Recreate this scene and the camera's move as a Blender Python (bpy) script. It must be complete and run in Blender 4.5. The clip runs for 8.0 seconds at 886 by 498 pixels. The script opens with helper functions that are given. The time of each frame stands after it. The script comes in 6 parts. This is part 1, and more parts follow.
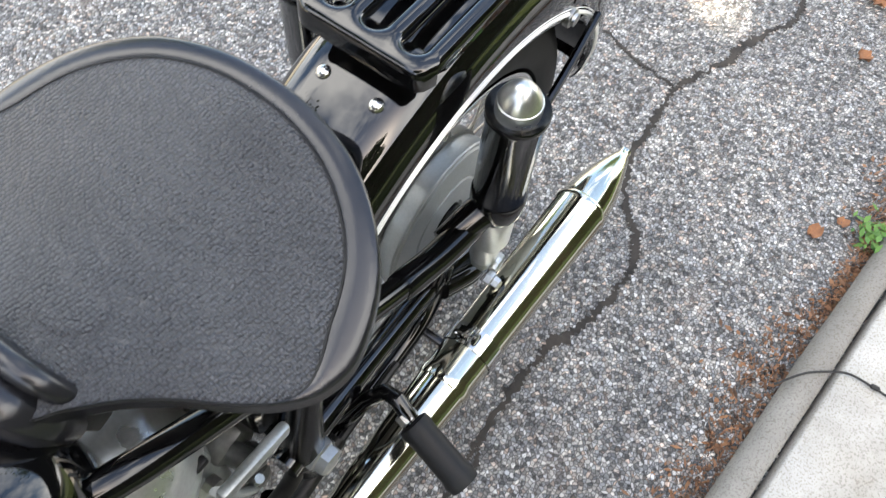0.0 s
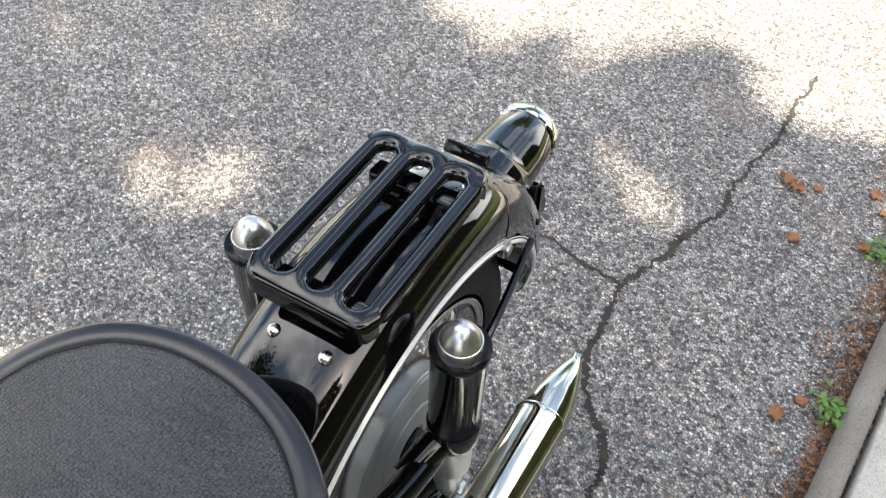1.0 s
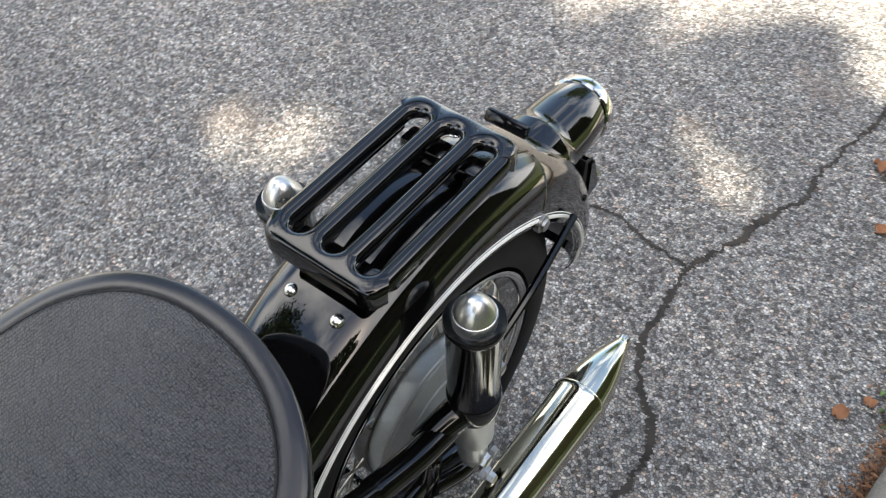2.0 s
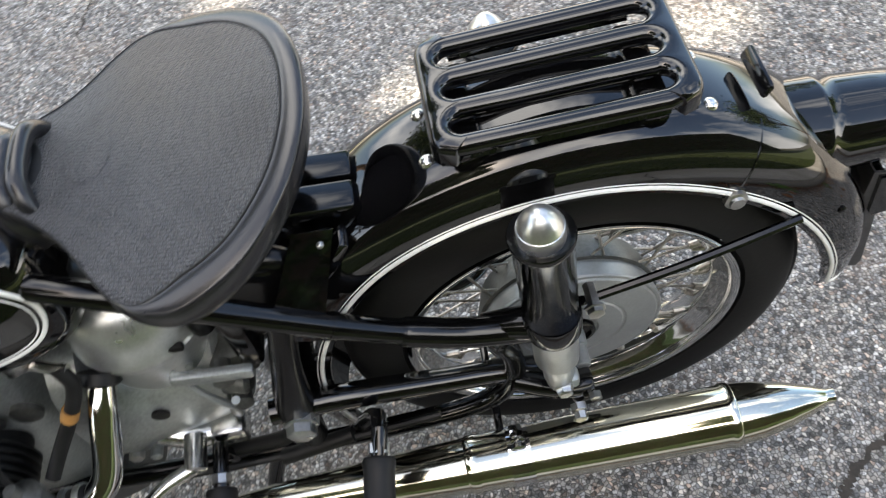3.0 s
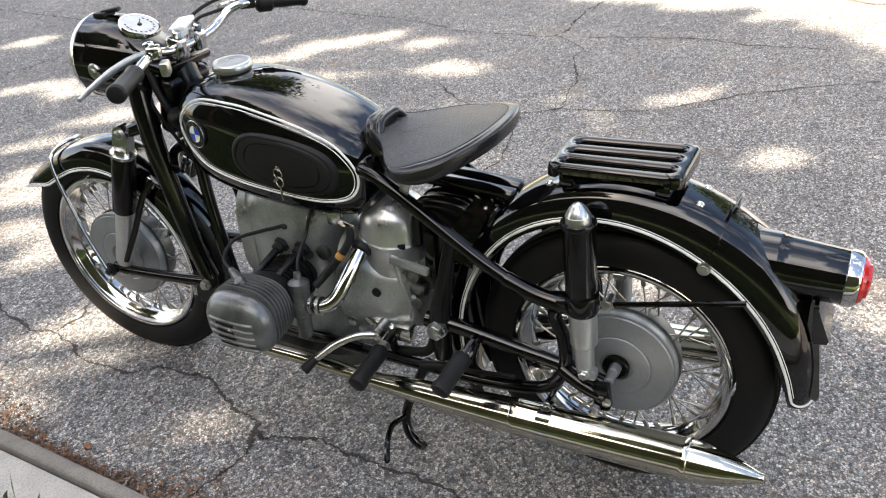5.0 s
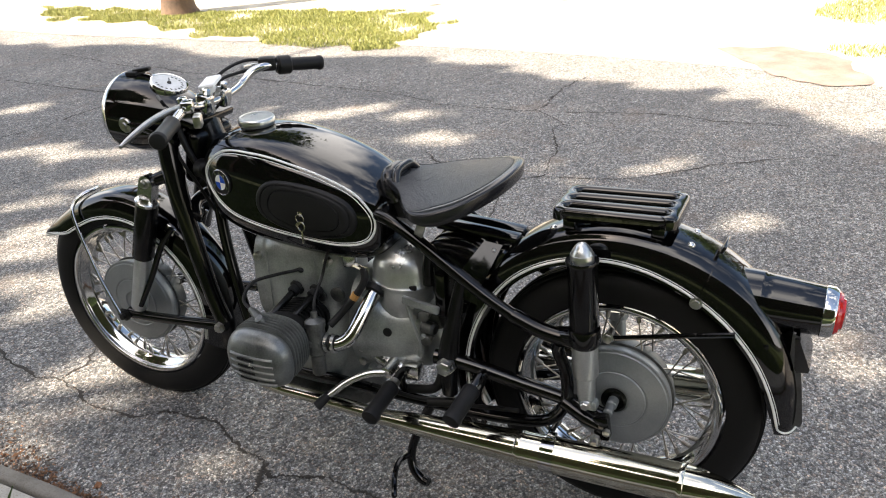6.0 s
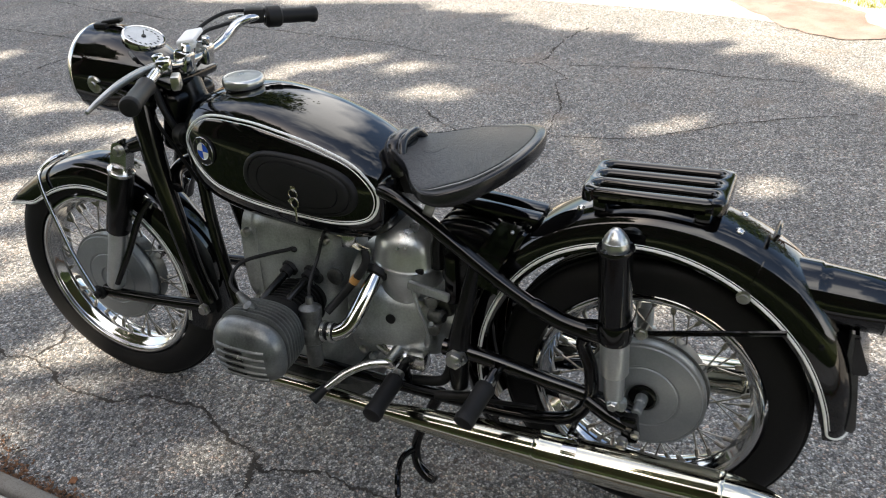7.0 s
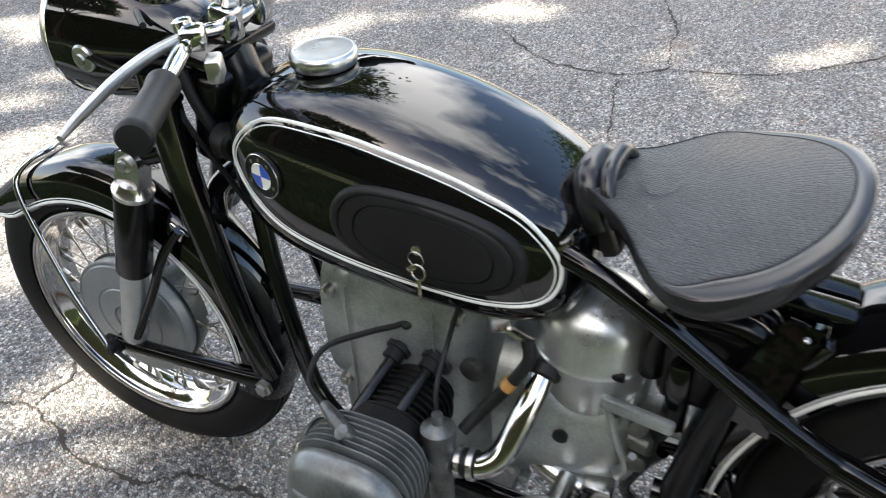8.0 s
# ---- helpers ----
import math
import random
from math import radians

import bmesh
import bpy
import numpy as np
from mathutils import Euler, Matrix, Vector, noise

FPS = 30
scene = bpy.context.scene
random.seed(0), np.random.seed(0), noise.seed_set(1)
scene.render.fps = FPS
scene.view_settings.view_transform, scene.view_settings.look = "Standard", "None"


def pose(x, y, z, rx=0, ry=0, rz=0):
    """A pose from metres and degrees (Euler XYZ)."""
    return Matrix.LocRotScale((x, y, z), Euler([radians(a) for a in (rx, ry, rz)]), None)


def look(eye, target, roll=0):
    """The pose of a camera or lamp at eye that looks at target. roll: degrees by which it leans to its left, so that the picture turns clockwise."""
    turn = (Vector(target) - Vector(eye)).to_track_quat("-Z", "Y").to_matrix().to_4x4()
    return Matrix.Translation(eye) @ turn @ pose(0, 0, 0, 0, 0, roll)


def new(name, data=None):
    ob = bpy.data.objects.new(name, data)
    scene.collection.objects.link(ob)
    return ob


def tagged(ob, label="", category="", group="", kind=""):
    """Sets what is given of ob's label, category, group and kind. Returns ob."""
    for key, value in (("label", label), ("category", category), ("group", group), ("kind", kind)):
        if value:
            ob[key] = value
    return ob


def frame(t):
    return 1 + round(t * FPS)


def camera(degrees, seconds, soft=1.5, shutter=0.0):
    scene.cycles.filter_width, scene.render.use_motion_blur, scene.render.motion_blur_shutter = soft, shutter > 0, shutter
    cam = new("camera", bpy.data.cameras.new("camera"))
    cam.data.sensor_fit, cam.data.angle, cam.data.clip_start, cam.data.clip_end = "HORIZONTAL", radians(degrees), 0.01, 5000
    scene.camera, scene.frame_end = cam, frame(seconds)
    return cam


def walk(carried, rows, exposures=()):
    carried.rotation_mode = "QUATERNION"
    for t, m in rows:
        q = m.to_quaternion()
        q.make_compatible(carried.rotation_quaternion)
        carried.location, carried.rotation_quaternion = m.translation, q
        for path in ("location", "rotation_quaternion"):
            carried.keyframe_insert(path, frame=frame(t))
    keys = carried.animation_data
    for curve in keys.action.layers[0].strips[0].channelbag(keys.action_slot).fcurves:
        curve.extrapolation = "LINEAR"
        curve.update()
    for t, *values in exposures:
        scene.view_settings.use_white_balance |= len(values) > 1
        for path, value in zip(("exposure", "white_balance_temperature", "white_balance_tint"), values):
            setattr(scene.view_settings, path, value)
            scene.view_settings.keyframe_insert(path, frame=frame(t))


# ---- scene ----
cam = camera(56.7, 8.0, 1.1, 0.18)
PATH = [
    (0, (-0.004, 0.0, 1.394), (-0.437, 0.874, -0.352), 10.4),
    (0.5, (0.016, 0.033, 1.412), (-0.477, 1.1, -0.206), 7.1),
    (1, (0.007, 0.028, 1.463), (-0.593, 1.237, -0.012), 5.0),
    (1.2, (0.015, 0.027, 1.465), (-0.615, 1.265, 0.026), 3.7),
    (2.3, (0.119, 0.168, 1.45), (-0.796, 0.931, -0.157), -2.9),
    (2.5, (0.16, 0.274, 1.424), (-0.879, 0.774, -0.211), -6.8),
    (3, (0.247, 0.417, 1.412), (-0.869, 0.4, -0.248), -11.8),
    (3.5, (0.435, 0.539, 1.445), (-0.725, 0.117, -0.129), -11.1),
    (4, (0.619, 0.767, 1.478), (-0.59, 0.062, 0.049), -6.9),
    (4.5, (0.839, 0.906, 1.51), (-0.525, 0.053, 0.322), -4.9),
    (5, (1.102, 0.945, 1.504), (-0.396, 0.1, 0.484), -4.6),
    (6.3, (1.296, 0.919, 1.506), (-0.327, 0.117, 0.656), -2.5),
    (6.5, (1.287, 0.906, 1.506), (-0.333, 0.123, 0.634), -2.3),
    (7, (1.117, 0.79, 1.477), (-0.459, 0.032, 0.506), -2.1),
    (7.5, (0.806, 0.57, 1.445), (-0.692, -0.198, 0.364), -2.3),
    (8, (0.536, 0.245, 1.36), (-0.886, -0.527, 0.184), -3.5),
]
walk(cam, [(t, look(eye, target, roll)) for t, eye, target, roll in PATH], exposures=[(0.0, 3.13, 6850, 8), (0.5, 2.95, 6900, 9), (1.2, 2.49, 6900, 9), (2.5, 2.41, 6800, 8), (3.5, 3.13, 7100, 10), (4.0, 3.00, 7000, 11), (4.5, 2.77, 7050, 11), (5.2, 2.52, 7050, 11), (6.5, 2.03, 7050, 10), (7.0, 2.01, 6900, 9), (8.0, 2.69, 6700, 9)])

# ---- world and sun ----
SUN_EL, SUN_DIR = 48.0, Vector((0.78, -0.62, 0.0)).normalized()
COT = 1.0 / math.tan(radians(SUN_EL))
TO_SUN = Vector((SUN_DIR.x * math.cos(radians(SUN_EL)), SUN_DIR.y * math.cos(radians(SUN_EL)), math.sin(radians(SUN_EL))))
world = bpy.data.worlds.new("world")
scene.world = world
world.use_nodes = True
wn = world.node_tree
sky = wn.nodes.new("ShaderNodeTexSky")
sky.sky_type, sky.sun_disc = "NISHITA", False
sky.sun_elevation, sky.sun_rotation = radians(SUN_EL), math.atan2(SUN_DIR.x, SUN_DIR.y)
sky.air_density, sky.dust_density, sky.ozone_density = 1.0, 2.4, 1.0
spot = wn.nodes.new("ShaderNodeTexCoord")
cloud = wn.nodes.new("ShaderNodeTexNoise")
cloud.inputs["Scale"].default_value, cloud.inputs["Detail"].default_value, cloud.inputs["Roughness"].default_value = 1.7, 6.0, 0.5
drift = wn.nodes.new("ShaderNodeMapping")
drift.inputs["Location"].default_value = (3.1, 1.7, 5.2)
wn.links.new(spot.outputs["Generated"], drift.inputs["Vector"])
wn.links.new(drift.outputs[0], cloud.inputs["Vector"])
edge = wn.nodes.new("ShaderNodeValToRGB")
edge.color_ramp.elements[0].position, edge.color_ramp.elements[1].position = 0.5, 0.63
wn.links.new(cloud.outputs["Fac"], edge.inputs[0])
blend = wn.nodes.new("ShaderNodeMix")
blend.data_type = "RGBA"
blend.inputs[7].default_value = (10.8, 10.8, 11.1, 1)
wn.links.new(edge.outputs[0], blend.inputs[0])
wn.links.new(sky.outputs[0], blend.inputs[6])
wn.links.new(blend.outputs[2], wn.nodes["Background"].inputs[0])
wn.nodes["Background"].inputs[1].default_value = 0.082
sun = new("sun", bpy.data.lights.new("sun", "SUN"))
sun.data.energy, sun.data.angle, sun.data.color = 5.0, radians(0.55), (1.0, 0.91, 0.79)
sun.matrix_world = look(TO_SUN * 40, (0, 0, 0))


# ---- materials ----
def material(name, base, rough=0.5, metal=0.0, coat=0.0):
    m = bpy.data.materials.new(name)
    m.use_nodes = True
    b = m.node_tree.nodes["Principled BSDF"]
    b.inputs["Base Color"].default_value = (*base, 1)
    b.inputs["Roughness"].default_value = rough
    b.inputs["Metallic"].default_value = metal
    b.inputs["Coat Weight"].default_value = coat
    b.inputs["Coat Roughness"].default_value = 0.03
    return m, m.node_tree, b


def node(nt, kind, **values):
    n = nt.nodes.new("ShaderNode" + kind)
    for key, value in values.items():
        n.inputs[key.replace("_", " ")].default_value = value
    return n


def coords(nt):
    return nt.nodes.new("ShaderNodeTexCoord").outputs["Object"]


def ramp(nt, fac, stops):
    r = nt.nodes.new("ShaderNodeValToRGB")
    while len(r.color_ramp.elements) < len(stops):
        r.color_ramp.elements.new(0.5)
    for e, (p, c) in zip(r.color_ramp.elements, stops):
        e.position, e.color = p, (*c, 1)
    nt.links.new(fac, r.inputs[0])
    return r.outputs[0]


def mix(nt, fac, a, b, blend="MIX"):
    n = nt.nodes.new("ShaderNodeMix")
    n.data_type, n.blend_type = "RGBA", blend
    for sock, val in ((n.inputs[0], fac), (n.inputs[6], a), (n.inputs[7], b)):
        if isinstance(val, (int, float)):
            sock.default_value = val
        elif isinstance(val, tuple):
            sock.default_value = (*val, 1)
        else:
            nt.links.new(val, sock)
    return n.outputs[2]


def bump(nt, b, height, strength, distance):
    n = node(nt, "Bump", Strength=strength, Distance=distance)
    nt.links.new(height, n.inputs["Height"])
    nt.links.new(n.outputs[0], b.inputs["Normal"])
    return n


def noise_tex(nt, scale, detail=4.0, rough=0.55, vec=None):
    n = node(nt, "TexNoise", Scale=scale, Detail=detail, Roughness=rough)
    nt.links.new(vec if vec is not None else coords(nt), n.inputs["Vector"])
    return n.outputs["Fac"]


def worn(name, base, dark, rough, metal, scale=9.0, fine=160.0, relief=0.15, spread=0.18, coat=0.0):
    """A surface that varies in tone and gloss at two scales."""
    m, nt, b = material(name, base, rough, metal, coat)
    big, small = noise_tex(nt, scale), noise_tex(nt, fine, 3.0)
    tone = ramp(nt, big, [(0.3, dark), (0.62, base)])
    tone = mix(nt, 0.3, tone, ramp(nt, small, [(0.3, dark), (0.7, base)]))
    nt.links.new(tone, b.inputs["Base Color"])
    r = node(nt, "MapRange")
    r.inputs["To Min"].default_value, r.inputs["To Max"].default_value = max(0.02, rough - spread), rough + spread
    nt.links.new(big, r.inputs["Value"])
    nt.links.new(r.outputs[0], b.inputs["Roughness"])
    if relief:
        bump(nt, b, small, relief, 0.001)
    return m


BLACK = worn("black_enamel", (0.0025, 0.0025, 0.003), (0.0018, 0.0018, 0.0018), 0.03, 0.0, 14, 300, 0.0, 0.012, 0.3)
BLACK_FRAME = worn("black_frame_paint", (0.003, 0.003, 0.0035), (0.002, 0.002, 0.002), 0.1, 0.0, 20, 300, 0.02, 0.05, 0.1)
CHROME = worn("chrome", (0.6, 0.605, 0.6), (0.5, 0.5, 0.49), 0.07, 1.0, 16, 220, 0.0, 0.045)
# Yellow tint imitates sunlit grass reflected in the exhaust chrome.
EXHAUST = worn("reflection_tinted_chrome", (0.64, 0.63, 0.54), (0.52, 0.5, 0.4), 0.1, 1.0, 12, 220, 0.02, 0.05)
POLISHED = worn("polished_alloy", (0.72, 0.72, 0.71), (0.5, 0.5, 0.49), 0.24, 1.0, 18, 200, 0.04, 0.08)
ALLOY = worn("cast_alloy", (0.42, 0.445, 0.432), (0.15, 0.16, 0.155), 0.36, 0.65, 9, 230, 0.3, 0.14)
ALLOY_DARK = worn("oily_alloy", (0.15, 0.154, 0.147), (0.035, 0.035, 0.033), 0.42, 0.7, 13, 200, 0.35, 0.14)
HUB = worn("hub_alloy", (0.3, 0.315, 0.32), (0.2, 0.215, 0.22), 0.4, 0.45, 9, 240, 0.12, 0.1)
CARB = worn("sooty_carburettor_alloy", (0.16, 0.165, 0.16), (0.03, 0.03, 0.028), 0.4, 0.65, 22, 200, 0.35, 0.14)
IRON = worn("black_iron", (0.01, 0.01, 0.01), (0.004, 0.004, 0.004), 0.5, 0.2, 15, 150, 0.3, 0.15)
RUBBER = worn("rubber", (0.011, 0.011, 0.0115), (0.006, 0.006, 0.006), 0.5, 0.0, 12, 180, 0.2, 0.1)
TYRE = worn("tyre_rubber", (0.0085, 0.0085, 0.0085), (0.0045, 0.0045, 0.0045), 0.55, 0.0, 8, 140, 0.2, 0.12)
WHITE = worn("white_line_paint", (0.82, 0.83, 0.8), (0.66, 0.66, 0.62), 0.25, 0.0, 12, 200, 0.0, 0.08)
BLUE = worn("blue_enamel", (0.02, 0.09, 0.52), (0.015, 0.07, 0.42), 0.2, 0.0, 60, 300, 0.0, 0.05)
LEVER = worn("dull_lever_alloy", (0.5, 0.5, 0.49), (0.32, 0.32, 0.31), 0.38, 0.9, 30, 260, 0.15, 0.1)
SATIN = worn("satin_black", (0.004, 0.004, 0.0045), (0.0025, 0.0025, 0.0025), 0.24, 0.0, 16, 240, 0.05, 0.1)
CAP = worn("dull_polished_cap", (0.62, 0.63, 0.62), (0.42, 0.43, 0.42), 0.3, 0.95, 24, 300, 0.12, 0.1)
COVER = worn("valve_cover_alloy", (0.2, 0.212, 0.21), (0.07, 0.075, 0.074), 0.34, 0.6, 14, 240, 0.2, 0.12)
OILED = worn("oily_tube_steel", (0.05, 0.05, 0.048), (0.02, 0.02, 0.02), 0.2, 0.9, 20, 240, 0.05, 0.08)
# Matt near-white base in place of the knob's bright reflection.
GLARE = worn("glare_white_alloy", (0.86, 0.86, 0.85), (0.78, 0.78, 0.77), 0.5, 0.0, 30, 260, 0.05, 0.1)
RED = worn("red_lens", (0.55, 0.012, 0.012), (0.38, 0.008, 0.01), 0.12, 0.0, 60, 300, 0.0, 0.05, 0.6)
ORANGE = worn("orange_hose_clip", (0.4, 0.21, 0.06), (0.28, 0.13, 0.035), 0.5, 0.0, 60, 300, 0.1, 0.1)
FILTER = worn("dull_steel", (0.6, 0.62, 0.615), (0.38, 0.395, 0.39), 0.3, 0.8, 12, 220, 0.06, 0.08)
BRASS = worn("steel_keys", (0.6, 0.57, 0.5), (0.4, 0.36, 0.28), 0.25, 1.0, 60, 300, 0.05, 0.1)
# Pale base imitates the white sky reflected in the dial's glass.
DIAL = worn("dial_glare", (0.66, 0.67, 0.68), (0.5, 0.51, 0.52), 0.12, 0.0, 40, 300, 0.0, 0.05)
STEEL = worn("zinc_steel", (0.55, 0.55, 0.53), (0.36, 0.35, 0.33), 0.32, 1.0, 50, 400, 0.1, 0.1)
SPOKE = worn("spoke_steel", (0.55, 0.53, 0.49), (0.2, 0.17, 0.14), 0.32, 1.0, 50, 400, 0.1, 0.1)
PLATE = worn("bare_plate", (0.15, 0.15, 0.155), (0.08, 0.08, 0.08), 0.4, 0.9, 20, 200, 0.1, 0.1)
BARK = worn("bark", (0.16, 0.1, 0.065), (0.06, 0.04, 0.028), 0.85, 0.0, 6, 30, 0.9, 0.1)
DEAD = worn("dead_leaf", (0.3, 0.13, 0.05), (0.13, 0.055, 0.025), 0.7, 0.0, 30, 200, 0.4, 0.1)
WIRE = worn("rusty_wire", (0.02, 0.019, 0.018), (0.01, 0.009, 0.009), 0.6, 0.2, 40, 200, 0.2, 0.1)
CRACK = worn("crack_dirt", (0.045, 0.038, 0.031), (0.01, 0.009, 0.008), 0.95, 0.0, 20, 140, 0.8, 0.04)


def leatherette():
    m, nt, b = material("black_leatherette", (0.03, 0.03, 0.032), 0.37)
    co = coords(nt)
    warp = node(nt, "TexNoise", Scale=19.0, Detail=2.0)
    nt.links.new(co, warp.inputs["Vector"])
    vec = mix(nt, 0.006, co, warp.outputs["Color"], "ADD")
    stretch = node(nt, "Mapping")
    stretch.inputs["Scale"].default_value = (0.68, 1.25, 1.0)
    stretch.inputs["Rotation"].default_value = (0.0, 0.0, 0.12)
    nt.links.new(vec, stretch.inputs["Vector"])
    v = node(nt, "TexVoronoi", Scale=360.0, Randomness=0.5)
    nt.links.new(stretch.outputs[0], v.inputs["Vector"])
    h = node(nt, "MapRange")
    h.inputs["From Max"].default_value = 0.75
    h.inputs["To Min"].default_value, h.inputs["To Max"].default_value = 1.0, 0.0
    nt.links.new(v.outputs["Distance"], h.inputs["Value"])
    bump(nt, b, h.outputs[0], 1.0, 0.0032)
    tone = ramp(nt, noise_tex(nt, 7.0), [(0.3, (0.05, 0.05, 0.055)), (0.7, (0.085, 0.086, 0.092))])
    # Grain tops lightened and valleys darkened in the colour, imitating shade.
    valley_shade = ramp(nt, v.outputs["Distance"], [(0.25, (1.15, 1.15, 1.15)), (0.62, (0.5, 0.5, 0.5))])
    nt.links.new(mix(nt, 1.0, tone, valley_shade, "MULTIPLY"), b.inputs["Base Color"])
    return m


def asphalt():
    """Packed stone chips of many greys with thin dark joints and pits."""
    m, nt, b = material("chip_asphalt", (0.15, 0.15, 0.145), 0.8)
    co = coords(nt)
    warp = node(nt, "TexNoise", Scale=90.0, Detail=2.0)
    nt.links.new(co, warp.inputs["Vector"])
    vec = mix(nt, 0.006, co, warp.outputs["Color"], "ADD")
    v = node(nt, "TexVoronoi", Scale=145.0, Randomness=1.0)
    nt.links.new(vec, v.inputs["Vector"])
    joint = node(nt, "TexVoronoi", Scale=145.0, Randomness=1.0)
    joint.feature = "DISTANCE_TO_EDGE"
    nt.links.new(vec, joint.inputs["Vector"])
    sep = nt.nodes.new("ShaderNodeSeparateColor")
    nt.links.new(v.outputs["Color"], sep.inputs[0])
    chip = ramp(nt, sep.outputs[0], [(0.0, (0.05, 0.05, 0.049)), (0.25, (0.12, 0.12, 0.118)), (0.5, (0.195, 0.192, 0.187)), (0.8, (0.275, 0.268, 0.258)), (1.0, (0.46, 0.447, 0.43))])
    hue = ramp(nt, sep.outputs[1], [(0.0, (0.93, 0.98, 1.06)), (0.5, (1, 1, 1)), (0.85, (1.04, 1.0, 0.96)), (1.0, (1.2, 0.95, 0.82))])
    col = mix(nt, 1.0, chip, hue, "MULTIPLY")
    edge = ramp(nt, joint.outputs["Distance"], [(0.02, (0.3, 0.3, 0.3)), (0.2, (1, 1, 1))])
    col = mix(nt, 1.0, col, edge, "MULTIPLY")
    pit = ramp(nt, noise_tex(nt, 75.0, 3.0, 0.6), [(0.33, (0.34, 0.34, 0.34)), (0.46, (1, 1, 1))])
    col = mix(nt, 1.0, col, pit, "MULTIPLY")
    clump = ramp(nt, noise_tex(nt, 34.0, 3.0, 0.6), [(0.34, (0.62, 0.62, 0.63)), (0.62, (1.2, 1.19, 1.17))])
    col = mix(nt, 0.75, col, clump, "MULTIPLY")
    wide = ramp(nt, noise_tex(nt, 1.3, 6.0), [(0.3, (1.1, 1.1, 1.1)), (0.7, (1.62, 1.6, 1.56))])
    col = mix(nt, 1.0, col, wide, "MULTIPLY")
    mid = ramp(nt, noise_tex(nt, 11.0, 4.0), [(0.32, (0.72, 0.72, 0.73)), (0.66, (1.15, 1.15, 1.12))])
    col = mix(nt, 0.7, col, mid, "MULTIPLY")
    rust = ramp(nt, noise_tex(nt, 3.1, 5.0), [(0.57, (0, 0, 0)), (0.8, (0.5, 0.5, 0.5))])
    col = mix(nt, rust, col, (0.2, 0.14, 0.1))
    nt.links.new(col, b.inputs["Base Color"])
    top = node(nt, "MapRange")
    top.inputs["From Max"].default_value = 0.3
    nt.links.new(joint.outputs["Distance"], top.inputs["Value"])
    bump(nt, b, top.outputs[0], 0.6, 0.003)
    return m


def concrete(name, light, dark):
    m, nt, b = material(name, light, 0.85)
    col = ramp(nt, noise_tex(nt, 5.0, 8.0, 0.65), [(0.3, dark), (0.66, light)])
    stain = ramp(nt, noise_tex(nt, 1.7, 7.0, 0.7), [(0.36, (0.66, 0.63, 0.58)), (0.55, (1, 1, 1))])
    col = mix(nt, 0.8, col, stain, "MULTIPLY")
    speck = ramp(nt, noise_tex(nt, 240.0, 2.0), [(0.34, (0.62, 0.6, 0.56)), (0.5, (1, 1, 1))])
    col = mix(nt, 0.8, col, speck, "MULTIPLY")
    nt.links.new(col, b.inputs["Base Color"])
    bump(nt, b, noise_tex(nt, 120.0, 6.0), 0.6, 0.003)
    return m


def foliage(name, a, c, island=True):
    m, nt, b = material(name, a, 0.6)
    g = nt.nodes.new("ShaderNodeNewGeometry")
    col = ramp(nt, g.outputs["Random Per Island"], [(0.0, a), (1.0, c)])
    nt.links.new(col, b.inputs["Base Color"])
    b.inputs["Transmission Weight"].default_value = 0.0
    return m


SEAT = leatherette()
for dull, gloss in ((SATIN, 0.3), (RUBBER, 0.22), (TYRE, 0.2), (IRON, 0.3), (BLACK_FRAME, 0.4)):
    dull.node_tree.nodes["Principled BSDF"].inputs["Specular IOR Level"].default_value = gloss
HIDE = worn("smooth_black_hide", (0.016, 0.016, 0.019), (0.008, 0.008, 0.009), 0.25, 0.0, 9, 200, 0.2, 0.08)
ASPHALT = asphalt()
KERB = concrete("kerb_concrete", (0.26, 0.243, 0.213), (0.165, 0.15, 0.13))
SLAB = concrete("pavement_concrete", (0.48, 0.46, 0.42), (0.36, 0.34, 0.3))
DRIVE = concrete("drive_concrete", (0.5, 0.46, 0.41), (0.38, 0.33, 0.29))
BRICKRED = concrete("red_stained_concrete", (0.27, 0.2, 0.17), (0.16, 0.118, 0.1))
DRY = concrete("sun_bleached_soil", (0.52, 0.48, 0.4), (0.4, 0.36, 0.28))
TURF = concrete("turf", (0.075, 0.1, 0.026), (0.035, 0.052, 0.014))
SOIL = concrete("soil", (0.09, 0.085, 0.06), (0.05, 0.048, 0.035))
LEAF = foliage("tree_leaf", (0.035, 0.075, 0.016), (0.09, 0.14, 0.03))
LITTER = foliage("rust_brown_litter", (0.07, 0.04, 0.025), (0.3, 0.15, 0.075))
GRASS = foliage("grass_blade", (0.1, 0.13, 0.025), (0.3, 0.29, 0.08))
LAWN = foliage("lawn_blade", (0.035, 0.07, 0.012), (0.12, 0.15, 0.03))
WEED = foliage("weed_leaf", (0.05, 0.13, 0.02), (0.1, 0.2, 0.03))


# ---- mesh helpers ----
def spline(points, n=8, closed=False):
    """Catmull-Rom through the points."""
    p = [Vector(q) for q in points]
    if len(p) < 3 and not closed:
        return p
    out, k = [], len(p)
    for i in range(k if closed else k - 1):
        if closed:
            a, b, c, d = p[(i - 1) % k], p[i], p[(i + 1) % k], p[(i + 2) % k]
        else:
            b, c = p[i], p[i + 1]
            a = p[i - 1] if i else b * 2 - c
            d = p[i + 2] if i + 2 < k else c * 2 - b
        for j in range(n):
            t = j / n
            out.append(0.5 * (2 * b + (c - a) * t + (2 * a - 5 * b + 4 * c - d) * t * t + (3 * b - a - 3 * c + d) * t ** 3))
    if not closed:
        out.append(p[-1])
    return out


